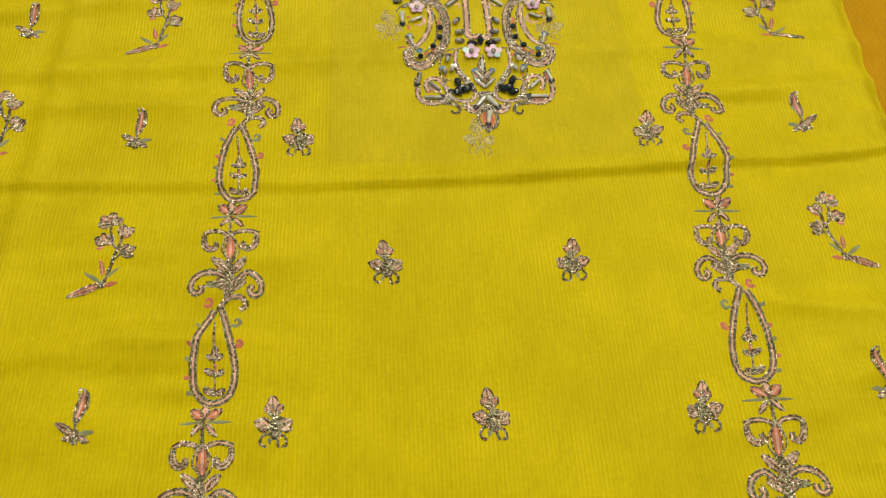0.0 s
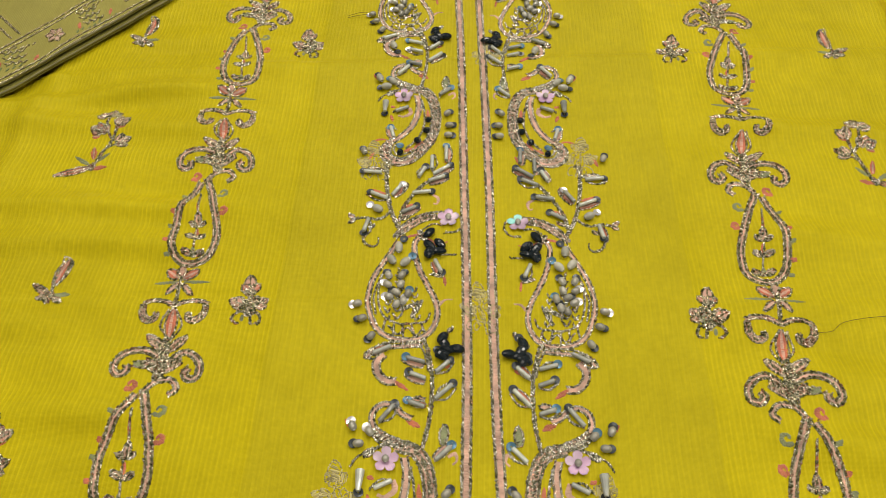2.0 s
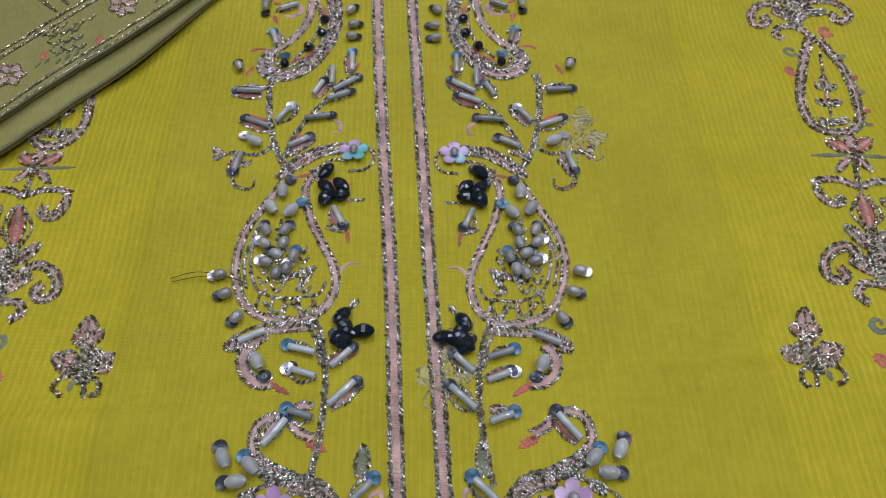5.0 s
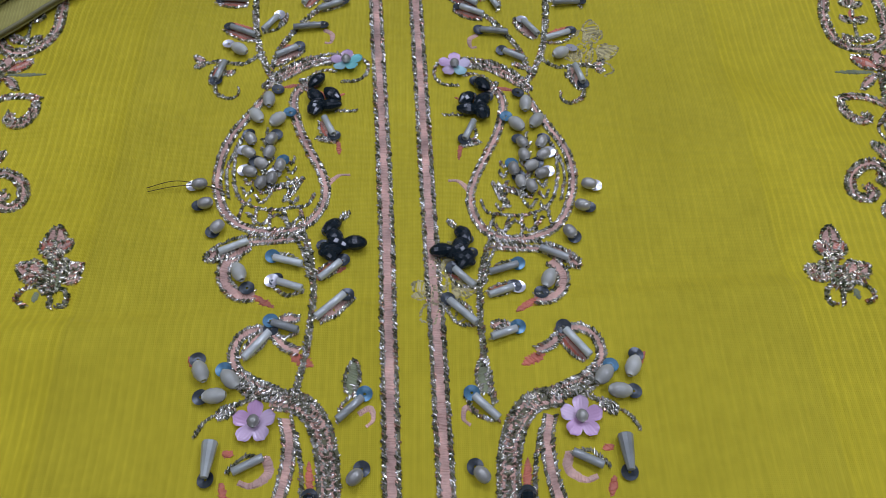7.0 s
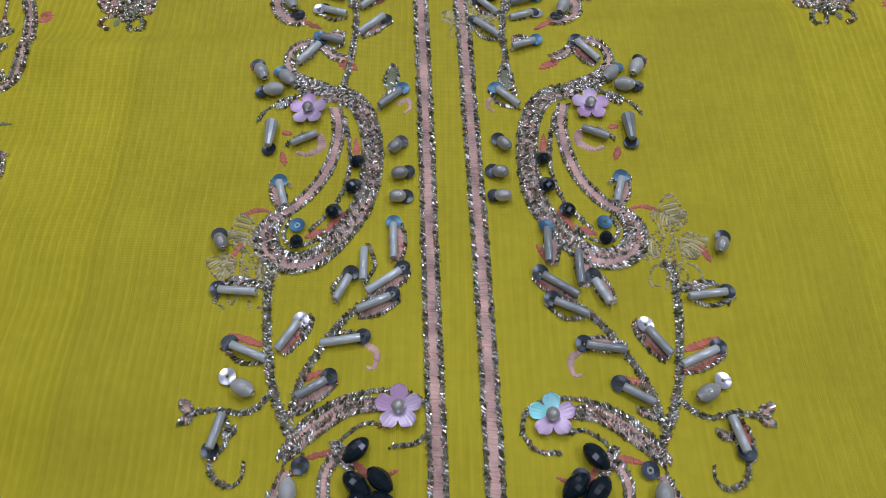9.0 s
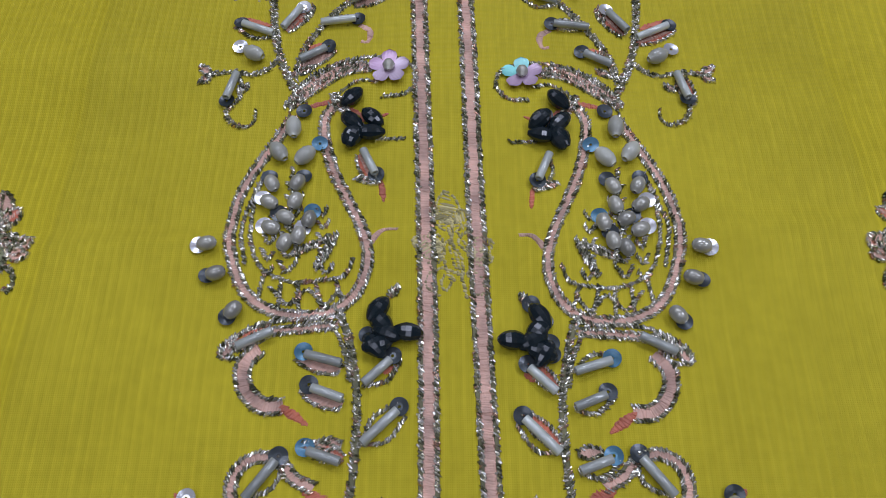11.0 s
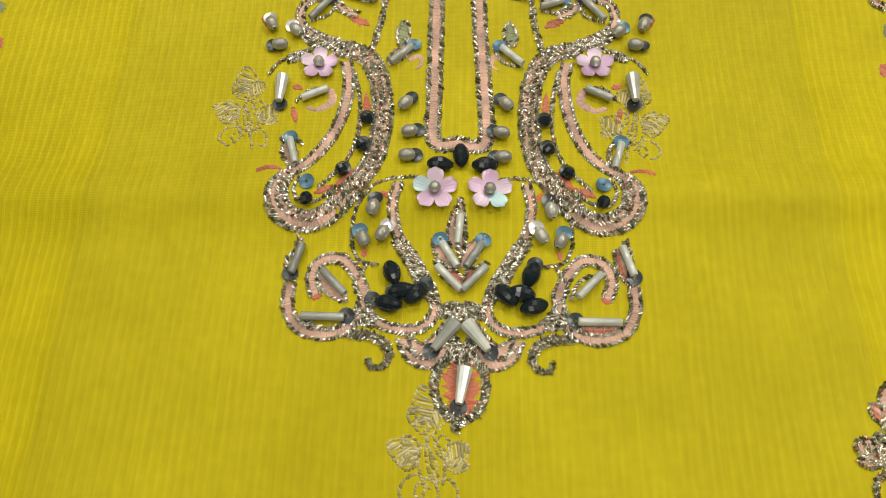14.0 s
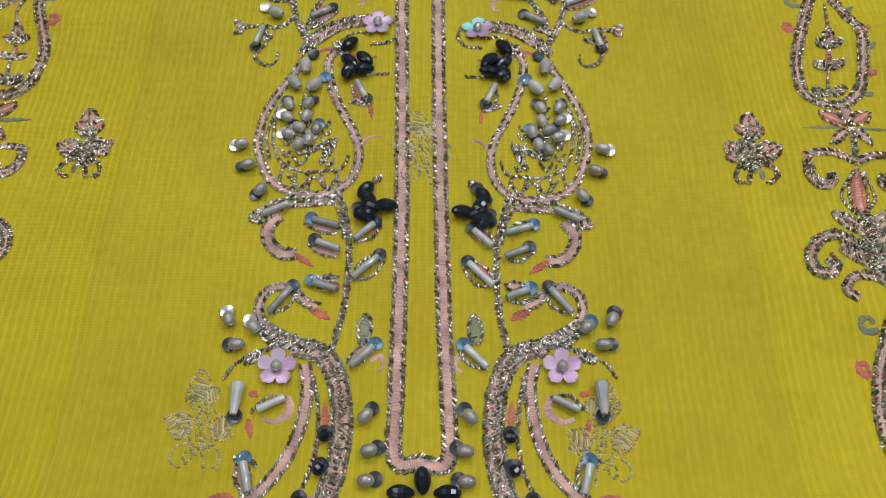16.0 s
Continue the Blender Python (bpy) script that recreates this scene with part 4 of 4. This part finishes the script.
def buti(d):
    d.leaf([(-0.4, 5), (-1.3, 12.6)], 5.0, 'pink')
    d.leaf([(-0.8, 4.7), (-3.9, 7.7)], 4.0, 'coral')
    d.leaf([(-0, 4.6), (3.7, 7.7)], 4.0, 'coral')
    d.leaf([(-0.3, 3), (-2.3, 5.3)], 2.6, 'silver')
    d.leaf([(0.6, 3), (1.6, 5)], 2.6, 'silver')
    d.leaf([(-2.1, -2.6), (-8, 0.7)], 4.6, 'pink')
    d.leaf([(-2.2, -3.2), (-5.8, -3.2)], 3.0, 'mix')
    d.leaf([(-2.6, -1.6), (-4.7, 2)], 3.4, 'coral')
    d.leaf([(3.4, -2.6), (8.3, 0.2)], 4.6, 'mix')
    d.leaf([(3.9, -3.3), (8.3, -3.7)], 3.0, 'pink')
    d.leaf([(3.2, -1.7), (3.1, 2.3)], 3.4, 'silver')
    d.leaf([(1.2, -8), (-0.9, 0.3)], 3.6, 'silver')
    d.leaf([(2.6, -7.3), (0.5, 2.5)], 3.6, 'green')
    d.cord([(3, -11.9), (-0.6, 3.3)], 1.2)
    d.stem([(1.2, -6.8), (-2.1, -5.6), (-4.6, -6.7), (-5.4, -9.5), (-2.8, -11.4)], 1.2)
    d.stem([(2.5, -6.8), (4.3, -6.2), (6.1, -8.1), (6.3, -11.2), (4.7, -11.2)], 1.2)
    d.leaf([(-1.2, -7.2), (-1.4, -10.3)], 2.0, 'green')


def bud_buti(d):
    d.leaf([(0.9, -2.3), (2.8, 12)], 4.0, 'coral')
    d.stem([(0.4, -3), (1, 6.8), (0.2, 12.9), (4.1, 11.2), (4.9, 4.3), (2.1, -2.3)], 0.9)
    d.leaf([(1.4, -6), (0.3, -11.8)], 3.6, 'silver')
    d.leaf([(0.3, -7.4), (-7.5, -2.7)], 3.0, 'mix')
    d.leaf([(2.1, -7.5), (9.3, -7)], 3.0, 'green')
    d.leaf([(-0.1, -8.9), (-4.2, -9.5)], 2.4, 'mix')
    d.leaf([(2.9, -9), (6.8, -11.3)], 2.4, 'mix')
    d.cord([(1.5, -11.9), (0.7, -0.8)], 1.2)


def sprig_buti(d):
    d.leaf([(-1.5, 16.4), (-1.8, 23)], 5.0, 'pink')
    d.leaf([(-2, 16.4), (-7.2, 20.6)], 4.6, 'coral')
    d.leaf([(-0.9, 16.4), (3.2, 19.5)], 4.6, 'mix')
    d.leaf([(-2.9, 14.5), (-7.7, 16.7)], 4.0, 'mix')
    d.leaf([(-3.2, 4.9), (-5.2, 10.7)], 4.6, 'coral')
    d.leaf([(-3.2, 4.9), (-8.7, 8.3)], 4.6, 'mix')
    d.leaf([(-2.6, 4.9), (-0.5, 9.9)], 4.0, 'pink')
    d.leaf([(-3.6, 3.6), (-7.4, 3.1)], 3.2, 'coral')
    d.leaf([(4, 9.7), (4.9, 15.5)], 4.4, 'mix')
    d.leaf([(4, 9.7), (9.7, 13.4)], 4.0, 'pink')
    d.leaf([(4.1, 9.1), (8.5, 9.5)], 3.2, 'coral')
    d.leaf([(5.9, -0.6), (8, 4.4)], 4.4, 'pink')
    d.leaf([(5.9, -0.6), (12.2, 2.4)], 4.2, 'mix')
    d.leaf([(6, -1.2), (11.7, -2.7)], 3.4, 'mix')
    d.cord([(-0.9, -18.7), (1.4, -7.9), (3.3, 2.1), (4.5, 9.7)], 1.4)
    d.cord([(0.2, -10.9), (2.1, -4.8), (6.5, -0.6)], 1.2)
    d.cord([(2.9, 1.5), (-0.8, 8), (-1.6, 17.1)], 1.2)
    d.leaf([(-1.8, -12.6), (-4.1, -3.9)], 3.2, 'coral')
    d.leaf([(-2.9, -16.2), (-11.4, -10.4)], 2.6, 'green')
    d.leaf([(-0.4, -14.5), (5.3, -8.6)], 2.6, 'green')
    d.leaf([(-1.6, -17.5), (-18.1, -22.8)], 3.4, 'coral')
    d.leaf([(-0.4, -18.2), (6, -17.2)], 2.8, 'coral')
    d.cord([(-1.6, -17.5), (-14.5, -21.8)], 0.8)
    d.leaf([(-0.8, -15.4), (-1.4, -19.3)], 2.6, 'silver')


# ---- the room: counter, walls, ceiling ----
tagged(box("floor", -2.5, -2.5, -1.0, 2.5, 3.0, -0.9, WALL), "plain brown shop floor", "floor", kind="structure")
tagged(box("ceiling", -2.5, -2.5, 2.1, 2.5, 3.0, 2.2, PAINT), "plain white ceiling above the counter", "ceiling", kind="structure")
for nm, b in (("wall_north", (-2.5, 3.0, -1.0, 2.5, 3.1, 2.2)), ("wall_south", (-2.5, -2.6, -1.0, 2.5, -2.5, 2.2)), ("wall_west", (-2.6, -2.5, -1.0, -2.5, 3.0, 2.2)), ("wall_east", (2.5, -2.5, -1.0, 2.6, 3.0, 2.2))):
    tagged(box(nm, *b, WALL), "plain beige painted wall", "wall", kind="structure")
counter = tagged(box("display_counter", -0.9, -0.6, -0.9, 0.9, 0.9, -0.016, WOOD), "broad wooden counter under the laid-out cloth", "counter")


def sheet(name, x0, x1, y0, y1, pace, high, mat, thick=0.0):
    """A cloth lying by the height function high(x, y), in millimetres."""
    nx, ny = int((x1 - x0) / pace) + 1, int((y1 - y0) / pace) + 1
    v = [(x / 1000, y / 1000, high(x, y) / 1000) for y in np.linspace(y0, y1, ny) for x in np.linspace(x0, x1, nx)]
    f = [(j * nx + i, j * nx + i + 1, (j + 1) * nx + i + 1, (j + 1) * nx + i) for j in range(ny - 1) for i in range(nx - 1)]
    return new(name, mesh(name, v, f, mat, True))


under = sheet("mustard_cloth", -560, 620, -520, 760, 12, lambda x, y: -11 + 1.5 * noise.noise((x / 90, y / 90, 1.0)), MUSTARD)
tagged(under, "mustard yellow cloth spread over the counter", "cloth")

# ---- the tunic ----
tunic = tagged(new("embroidered_tunic"), "bright yellow ribbed silk tunic with beaded neckline, laid flat", "tunic")
panel = sheet("front_panel", -330, 233, -345, 440, 2.05, cloth_z, SILK)
panel.parent = tunic

# placket: a pink satin strip edged with silver, round the slit
d = Stitcher(0, 0, 1, 3)
d.rich = 0.35
d.band([(-20.4, 400), (-17.3, 331), (-13.1, 262), (-11.0, 215), (-9.6, 175), (-8.4, 135), (-6.6, 81), (-5.6, 40), (-5.4, -5), (-5.2, -21.4), (0.8, -22.3), (7.2, -21.8), (7.0, -5), (5.8, 20), (4.2, 81), (3.2, 135), (0.9, 200), (-1.0, 244), (-4.6, 331), (-7.5, 400)], 4.0)
d.finish("placket_trim", tunic, "pink satin strip edged with silver thread")

FLOWERS = [(-35, 0, 1), (35, 0, -1), (-40, 190.5, 1), (32, 190.5, -1), (-51.5, 382, 1), (25.5, 381, -1)]
for i, (x, y, m) in enumerate(FLOWERS):
    d = Stitcher(x, y, m, 10 + i)
    d.ovals = 3 if y > 100 else 0
    scroll(d)
    d.finish("scroll_motif", tunic, "curved scroll of silver and pink thread with beads")
for i, (x, y, m) in enumerate([(-15.1, 111.3, 1), (16, 109.5, -1), (-25.2, 302.3, 1), (7, 300.3, -1)]):
    d = Stitcher(x, y, m, 30 + i, wide=1.0 if m > 0 else 0.94)
    d.flower([(0, 0)], 5.0)
    paisley(d)
    for k in range(7):
        v = -30 - 3.2 * k
        d.cord([(-21.5, v), (-19.8, v - 2.4), (-17.8, v)], 0.7)
    d.pearl([(-17.0, -42.5), (-17.6, -45.0)], "dark" if m < 0 else "white")
    d.pearl([(-22.5, -38.5), (-20.6, -39.5)], "dark")
    d.black([(-6.8, -16.5), (-9.0, -20.5)])
    d.black([(-2.5, -66.0), (0.5, -70.0)])
    d.black([(-4.8, -12.5), (-1.6, -15.5)])
    d.black([(-1.5, -61.5), (2.0, -65.0)])
    for k in range(5):
        v = -50.0 + 3.4 * k
        d.cord([(-25.5 + 0.3 * k, v), (-24.0, v - 2.2), (-22.6, v - 0.4)], 0.8)
        d.cord([(-13.0 - 0.4 * k, v), (-11.6 - 0.4 * k, v - 2.0), (-10.2 - 0.5 * k, v)], 0.8)
    if y > 200:
        d.ivory([(-23.6, -71.4), (-21.2, -76.4)])
        d.seq([(-20.2, -78.2)], "dark")
        d.seq([(-14.4, -76.2)], "white")
    d.leaf([(-13.0, -6.0), (-9.0, -12.0)], 2.2, "mix")
    d.leaf([(-8.5, -10.0), (-5.0, -14.0)], 2.0, "coral")
    d.finish("paisley_motif", tunic, "large paisley of silver thread filled with beads")
    d = Stitcher(x, y, m, 50 + i)
    vine(d)
    d.finish("vine_motif", tunic, "silver stem with bugle beads and coral leaves")
for m, x in ((1, 1.8), (-1, 1.8)):
    d = Stitcher(x, -37, m, 70 + m)
    pendant(d)
    d.finish("pendant_motif", tunic, "scrolled lower edge of the neckline with black crystals")
d = Stitcher(1.8, -37, 1, 75)
pendant_middle(d)
d.finish("pendant_drop", tunic, "coral drop edged with silver below the neckline")

# borders down the front, one unit above another
LEFT = [(-122, 388), (-126, 277), (-128, 166), (-128.5, 57), (-132, -50), (-135, -157), (-140, -262)]
RIGHT = [(138, 386), (132, 276), (125.5, 162), (120.5, 52), (119.5, -56), (117.5, -158), (120, -265)]
for side, m in ((LEFT, 1), (RIGHT, -1)):
    for i, (x, y) in enumerate(side):
        j = min(i, len(side) - 2)
        lean = math.degrees(math.atan2(side[j + 1][0] - side[j][0], side[j][1] - side[j + 1][1]))
        d = Stitcher(x, y, m, 90 + i + 20 * m, lean * m)
        d.rich, d.metal = 0.5, "antique"
        border_unit(d)
        d.finish("border_motif", tunic, "paisley border unit in silver, pink and green thread")

# sprigs strewn between
BUTIS = [(-10, -248), (-57, -169), (38, -171), (-109, -247), (90, -249), (-103, -91), (90, -93), (-98, 68), (93.5, 66), (-95, 232), (102, 230)]
for i, (x, y) in enumerate(BUTIS):
    d = Stitcher(x, y, 1 if x < 0 else -1, 130 + i)
    d.metal = "antique"
    buti(d)
    d.finish("flower_sprig", tunic, "small three-flowered sprig in silver and pink")
for i, (x, y) in enumerate([(-191, -83), (-198, -241), (180, -84), (180, -237), (-184, 76), (178, 74), (-187, 241), (187, 235), (-262, -4), (-260, 155)]):
    d = Stitcher(x, y, 1 if x < 0 else -1, 150 + i)
    d.metal = "antique"
    bud_buti(d)
    d.finish("bud_sprig", tunic, "single coral bud on silver leaves")
for i, (x, y) in enumerate([(-194, -158), (177, -158), (-186, -6), (177, -8), (-185, 157), (180, 155), (-264, -77), (-265, 75), (245, 64)]):
    if x > 220:
        continue
    d = Stitcher(x, y, 1 if x < 0 else -1, 170 + i)
    d.metal = "antique"
    sprig_buti(d)
    d.finish("tall_sprig", tunic, "tall sprig with four blossoms and a coral leaf")
# sprigs of the layer beneath, seen through the cloth
for i, (x, y) in enumerate([(-0.8, 66), (-52.5, -12.5), (44, -15.4), (-4.8, -95), (49, 308), (3, 226), (-51.4, 146.7), (46.8, 151)]):
    d = Stitcher(x, y, 1 if x < 0 else -1, 190 + i)
    d.only = "ghost"
    buti(d)
    d.finish("muted_sprig", tunic, "faint sprig showing through the sheer cloth")

# ---- the olive scarf lying over the upper corner ----
scarf = tagged(new("olive_scarf"), "olive green silk scarf with woven zari border, folded double", "scarf")
EDGE, ALONG = np.array((-179.5, 268.4)), np.array((0.662, 0.749))
INTO = np.array((-ALONG[1], ALONG[0]))


def fold_edge(base, q, w):
    """How far the two folds part: the lower one bulges out, the upper one draws back and lifts."""
    near = math.exp(-max(0.0, w) / 18)
    if base < 4:
        return -5.5 * step(5, 50, q) * (1 - step(90, 150, q)) * near, 0.0
    return 0.8 * math.exp(-((q - 22) / 16) ** 2) * near, 2.2 * math.exp(-((q - 28) / 24) ** 2) * near


def scarf_sheet(name, shift, base, mat):
    """One layer of the folded scarf: it rises from its edge."""
    v, f = [], []
    n, k = 90, 40
    for j in range(k + 1):
        w = shift + (j / k) ** 1.5 * 260
        for i in range(n + 1):
            s = -320 + 620 * i / n
            inward, up = fold_edge(base, s, w)
            p = EDGE + ALONG * s + INTO * (w + inward + 0.5 * math.sin(s / 60.0 + base))
            lift = base + up + 6 * (1 - math.exp(-max(0, w - shift) / 40)) + 0.7 * noise.noise((s / 50, w / 40, base))
            if j == 0:
                lift -= 1.2
            v.append((p[0] / 1000, p[1] / 1000, (0.3 * cloth_z(*p) + 0.8 + lift) / 1000))
    for j in range(k):
        for i in range(n):
            a = j * (n + 1) + i
            f.append((a, a + 1, a + n + 2, a + n + 1))
    ob = new(name, mesh(name, v, f, mat, True))
    ob.parent = scarf
    return ob


upper = scarf_sheet("upper_fold", 0.0, 5.5, OLIVE)
lower = scarf_sheet("lower_fold", -3.0, 2.0, OLIVE)


def scarf_at(q, w, z):
    """A place on the upper fold: q along its edge, w in from it, z above it."""
    inward, up = fold_edge(5.5, q, w)
    p = EDGE + ALONG * q + INTO * (w + inward + 0.5 * math.sin(q / 60.0 + 5.5))
    lift = 5.5 + up + 6 * (1 - math.exp(-max(0, w) / 40)) + 0.7 * noise.noise((q / 50, w / 40, 5.5))
    return (p[0] / 1000, p[1] / 1000, (0.3 * cloth_z(*p) + 0.8 + lift + z) / 1000)


def scarf_edge(name, w, base_w, lift, radius, mat):
    """A rolled hem along one fold of the scarf."""
    v, f = [], []
    n, seg = 120, 8
    for i in range(n + 1):
        q = -300 + 580 * i / n
        inward, up = fold_edge(base_w, q, w)
        p = EDGE + ALONG * q + INTO * (w + inward + 0.5 * math.sin(q / 60.0 + base_w))
        z = 0.3 * cloth_z(*p) + 0.8 + lift + up + 0.7 * noise.noise((q / 50, w / 40, base_w))
        for k in range(seg):
            a = 2 * math.pi * k / seg
            c = p + INTO * (radius * math.cos(a))
            v.append((c[0] / 1000, c[1] / 1000, (z + radius * math.sin(a)) / 1000))
    for i in range(n):
        for k in range(seg):
            f.append((i * seg + k, i * seg + (k + 1) % seg, (i + 1) * seg + (k + 1) % seg, (i + 1) * seg + k))
    ob = new(name, mesh(name, v, f, mat, True))
    ob.parent = scarf


scarf_edge("rolled_hem", 0.3, 5.5, 5.5, 0.65, PIPING)
scarf_edge("rolled_hem", -2.8, 2.0, 2.3, 0.65, PIPING)

plain_at = at
at = scarf_at
d = Stitcher(0, 0, 1, 400)
THREAD = dict(THREAD, silver=DULL_ZARI, pink=DUSTY, green=MOSS)
for w in (0.6, 3.2, 20.5, 23.0):
    d.cord([(-290 + 20 * k, w + 0.4 * math.sin(k * 1.7)) for k in range(29)], 0.95)
d.finish("zari_lines", scarf, "dull gold thread lines along the scarf's edge")
for k in range(12):
    q = -294 + 46 * k
    d = Stitcher(q, 12.2, 1, 410 + k, 20 * (k % 3 - 1))
    for a in range(6):
        w = math.pi * a / 3
        d.leaf([(1.2 * math.cos(w), 1.2 * math.sin(w)), (5.0 * math.cos(w), 5.0 * math.sin(w))], 3.2, "pink")
    d.finish("scarf_blossom", scarf, "dusty pink woven blossom")
    d = Stitcher(q + 22, 12.0, 1, 430 + k, 15 * (k % 4 - 1.5))
    for a in range(9):
        x, y = 3.6 * (a % 3 - 1), 4.2 * (a // 3 - 1)
        d.leaf([(x - 1.4, y - 1.2), (x + 1.6, y + 1.4)], 1.3, "green")
        d.cord([(x - 2, y + 1.5), (x + 0.2, y - 0.4), (x + 2, y + 1.2)], 0.7)
    for a in range(8):
        x, y = 3.2 * (a - 3.5), -7.2 + 0.8 * math.sin(a * 2.1)
        d.leaf([(x - 1.0, y - 0.8), (x + 1.2, y + 1.0)], 1.2, "green")
        d.cord([(x - 1.2, y + 13.6), (x + 0.4, y + 14.8)], 0.7)
    d.leaf([(8.5, -4.5), (11.5, -1.0)], 2.2, "coral")
    d.leaf([(-9.5, -5.5), (-7.0, -1.5)], 2.2, "coral")
    d.finish("scarf_leafwork", scarf, "small green woven leaves")
for k in range(6):
    d = Stitcher(-270 + 92 * k, 24, 1, 460 + k)
    for o in (0, 5):
        d.cord([(4 + o, 2), (4 + o, 40 - o), (12, 60 - o), (38, 72 - o), (64, 60 - o), (72 - o, 40 - o), (72 - o, 2)], 1.2)
    d.finish("woven_arch", scarf, "woven arch of dull gold thread")
at = plain_at


# ---- loose threads ----
def loose_thread(pts, lift):
    v, f = [], []
    p, way, u = spline(pts, 0.8)
    for c, t, k in zip(p, way, u):
        z = 0.5 + lift * math.sin(math.pi * k)
        n = np.array((-t[1], t[0])) * 0.11
        for q, h in ((c + n, z), (c - n, z), (c, z + 0.2)):
            v.append(at(*q, h))
    for i in range(len(p) - 1):
        for k in range(3):
            a, b = 3 * i + k, 3 * i + (k + 1) % 3
            f.append((a, b, b + 3, a + 3))
    ob = new("loose_thread", mesh("loose_thread", v, f, STRAY, True))
    ob.parent = tunic


loose_thread([(-76, 256.5), (-68, 257.2), (-60, 255.5), (-54, 254.2)], 2.0)
loose_thread([(-75.5, 255.2), (-67, 256.0), (-58, 255.6), (-54, 253.4)], 1.2)
loose_thread([(135, 57.5), (141, 58.0), (146, 61.7), (156, 64), (170, 66)], 1.5)
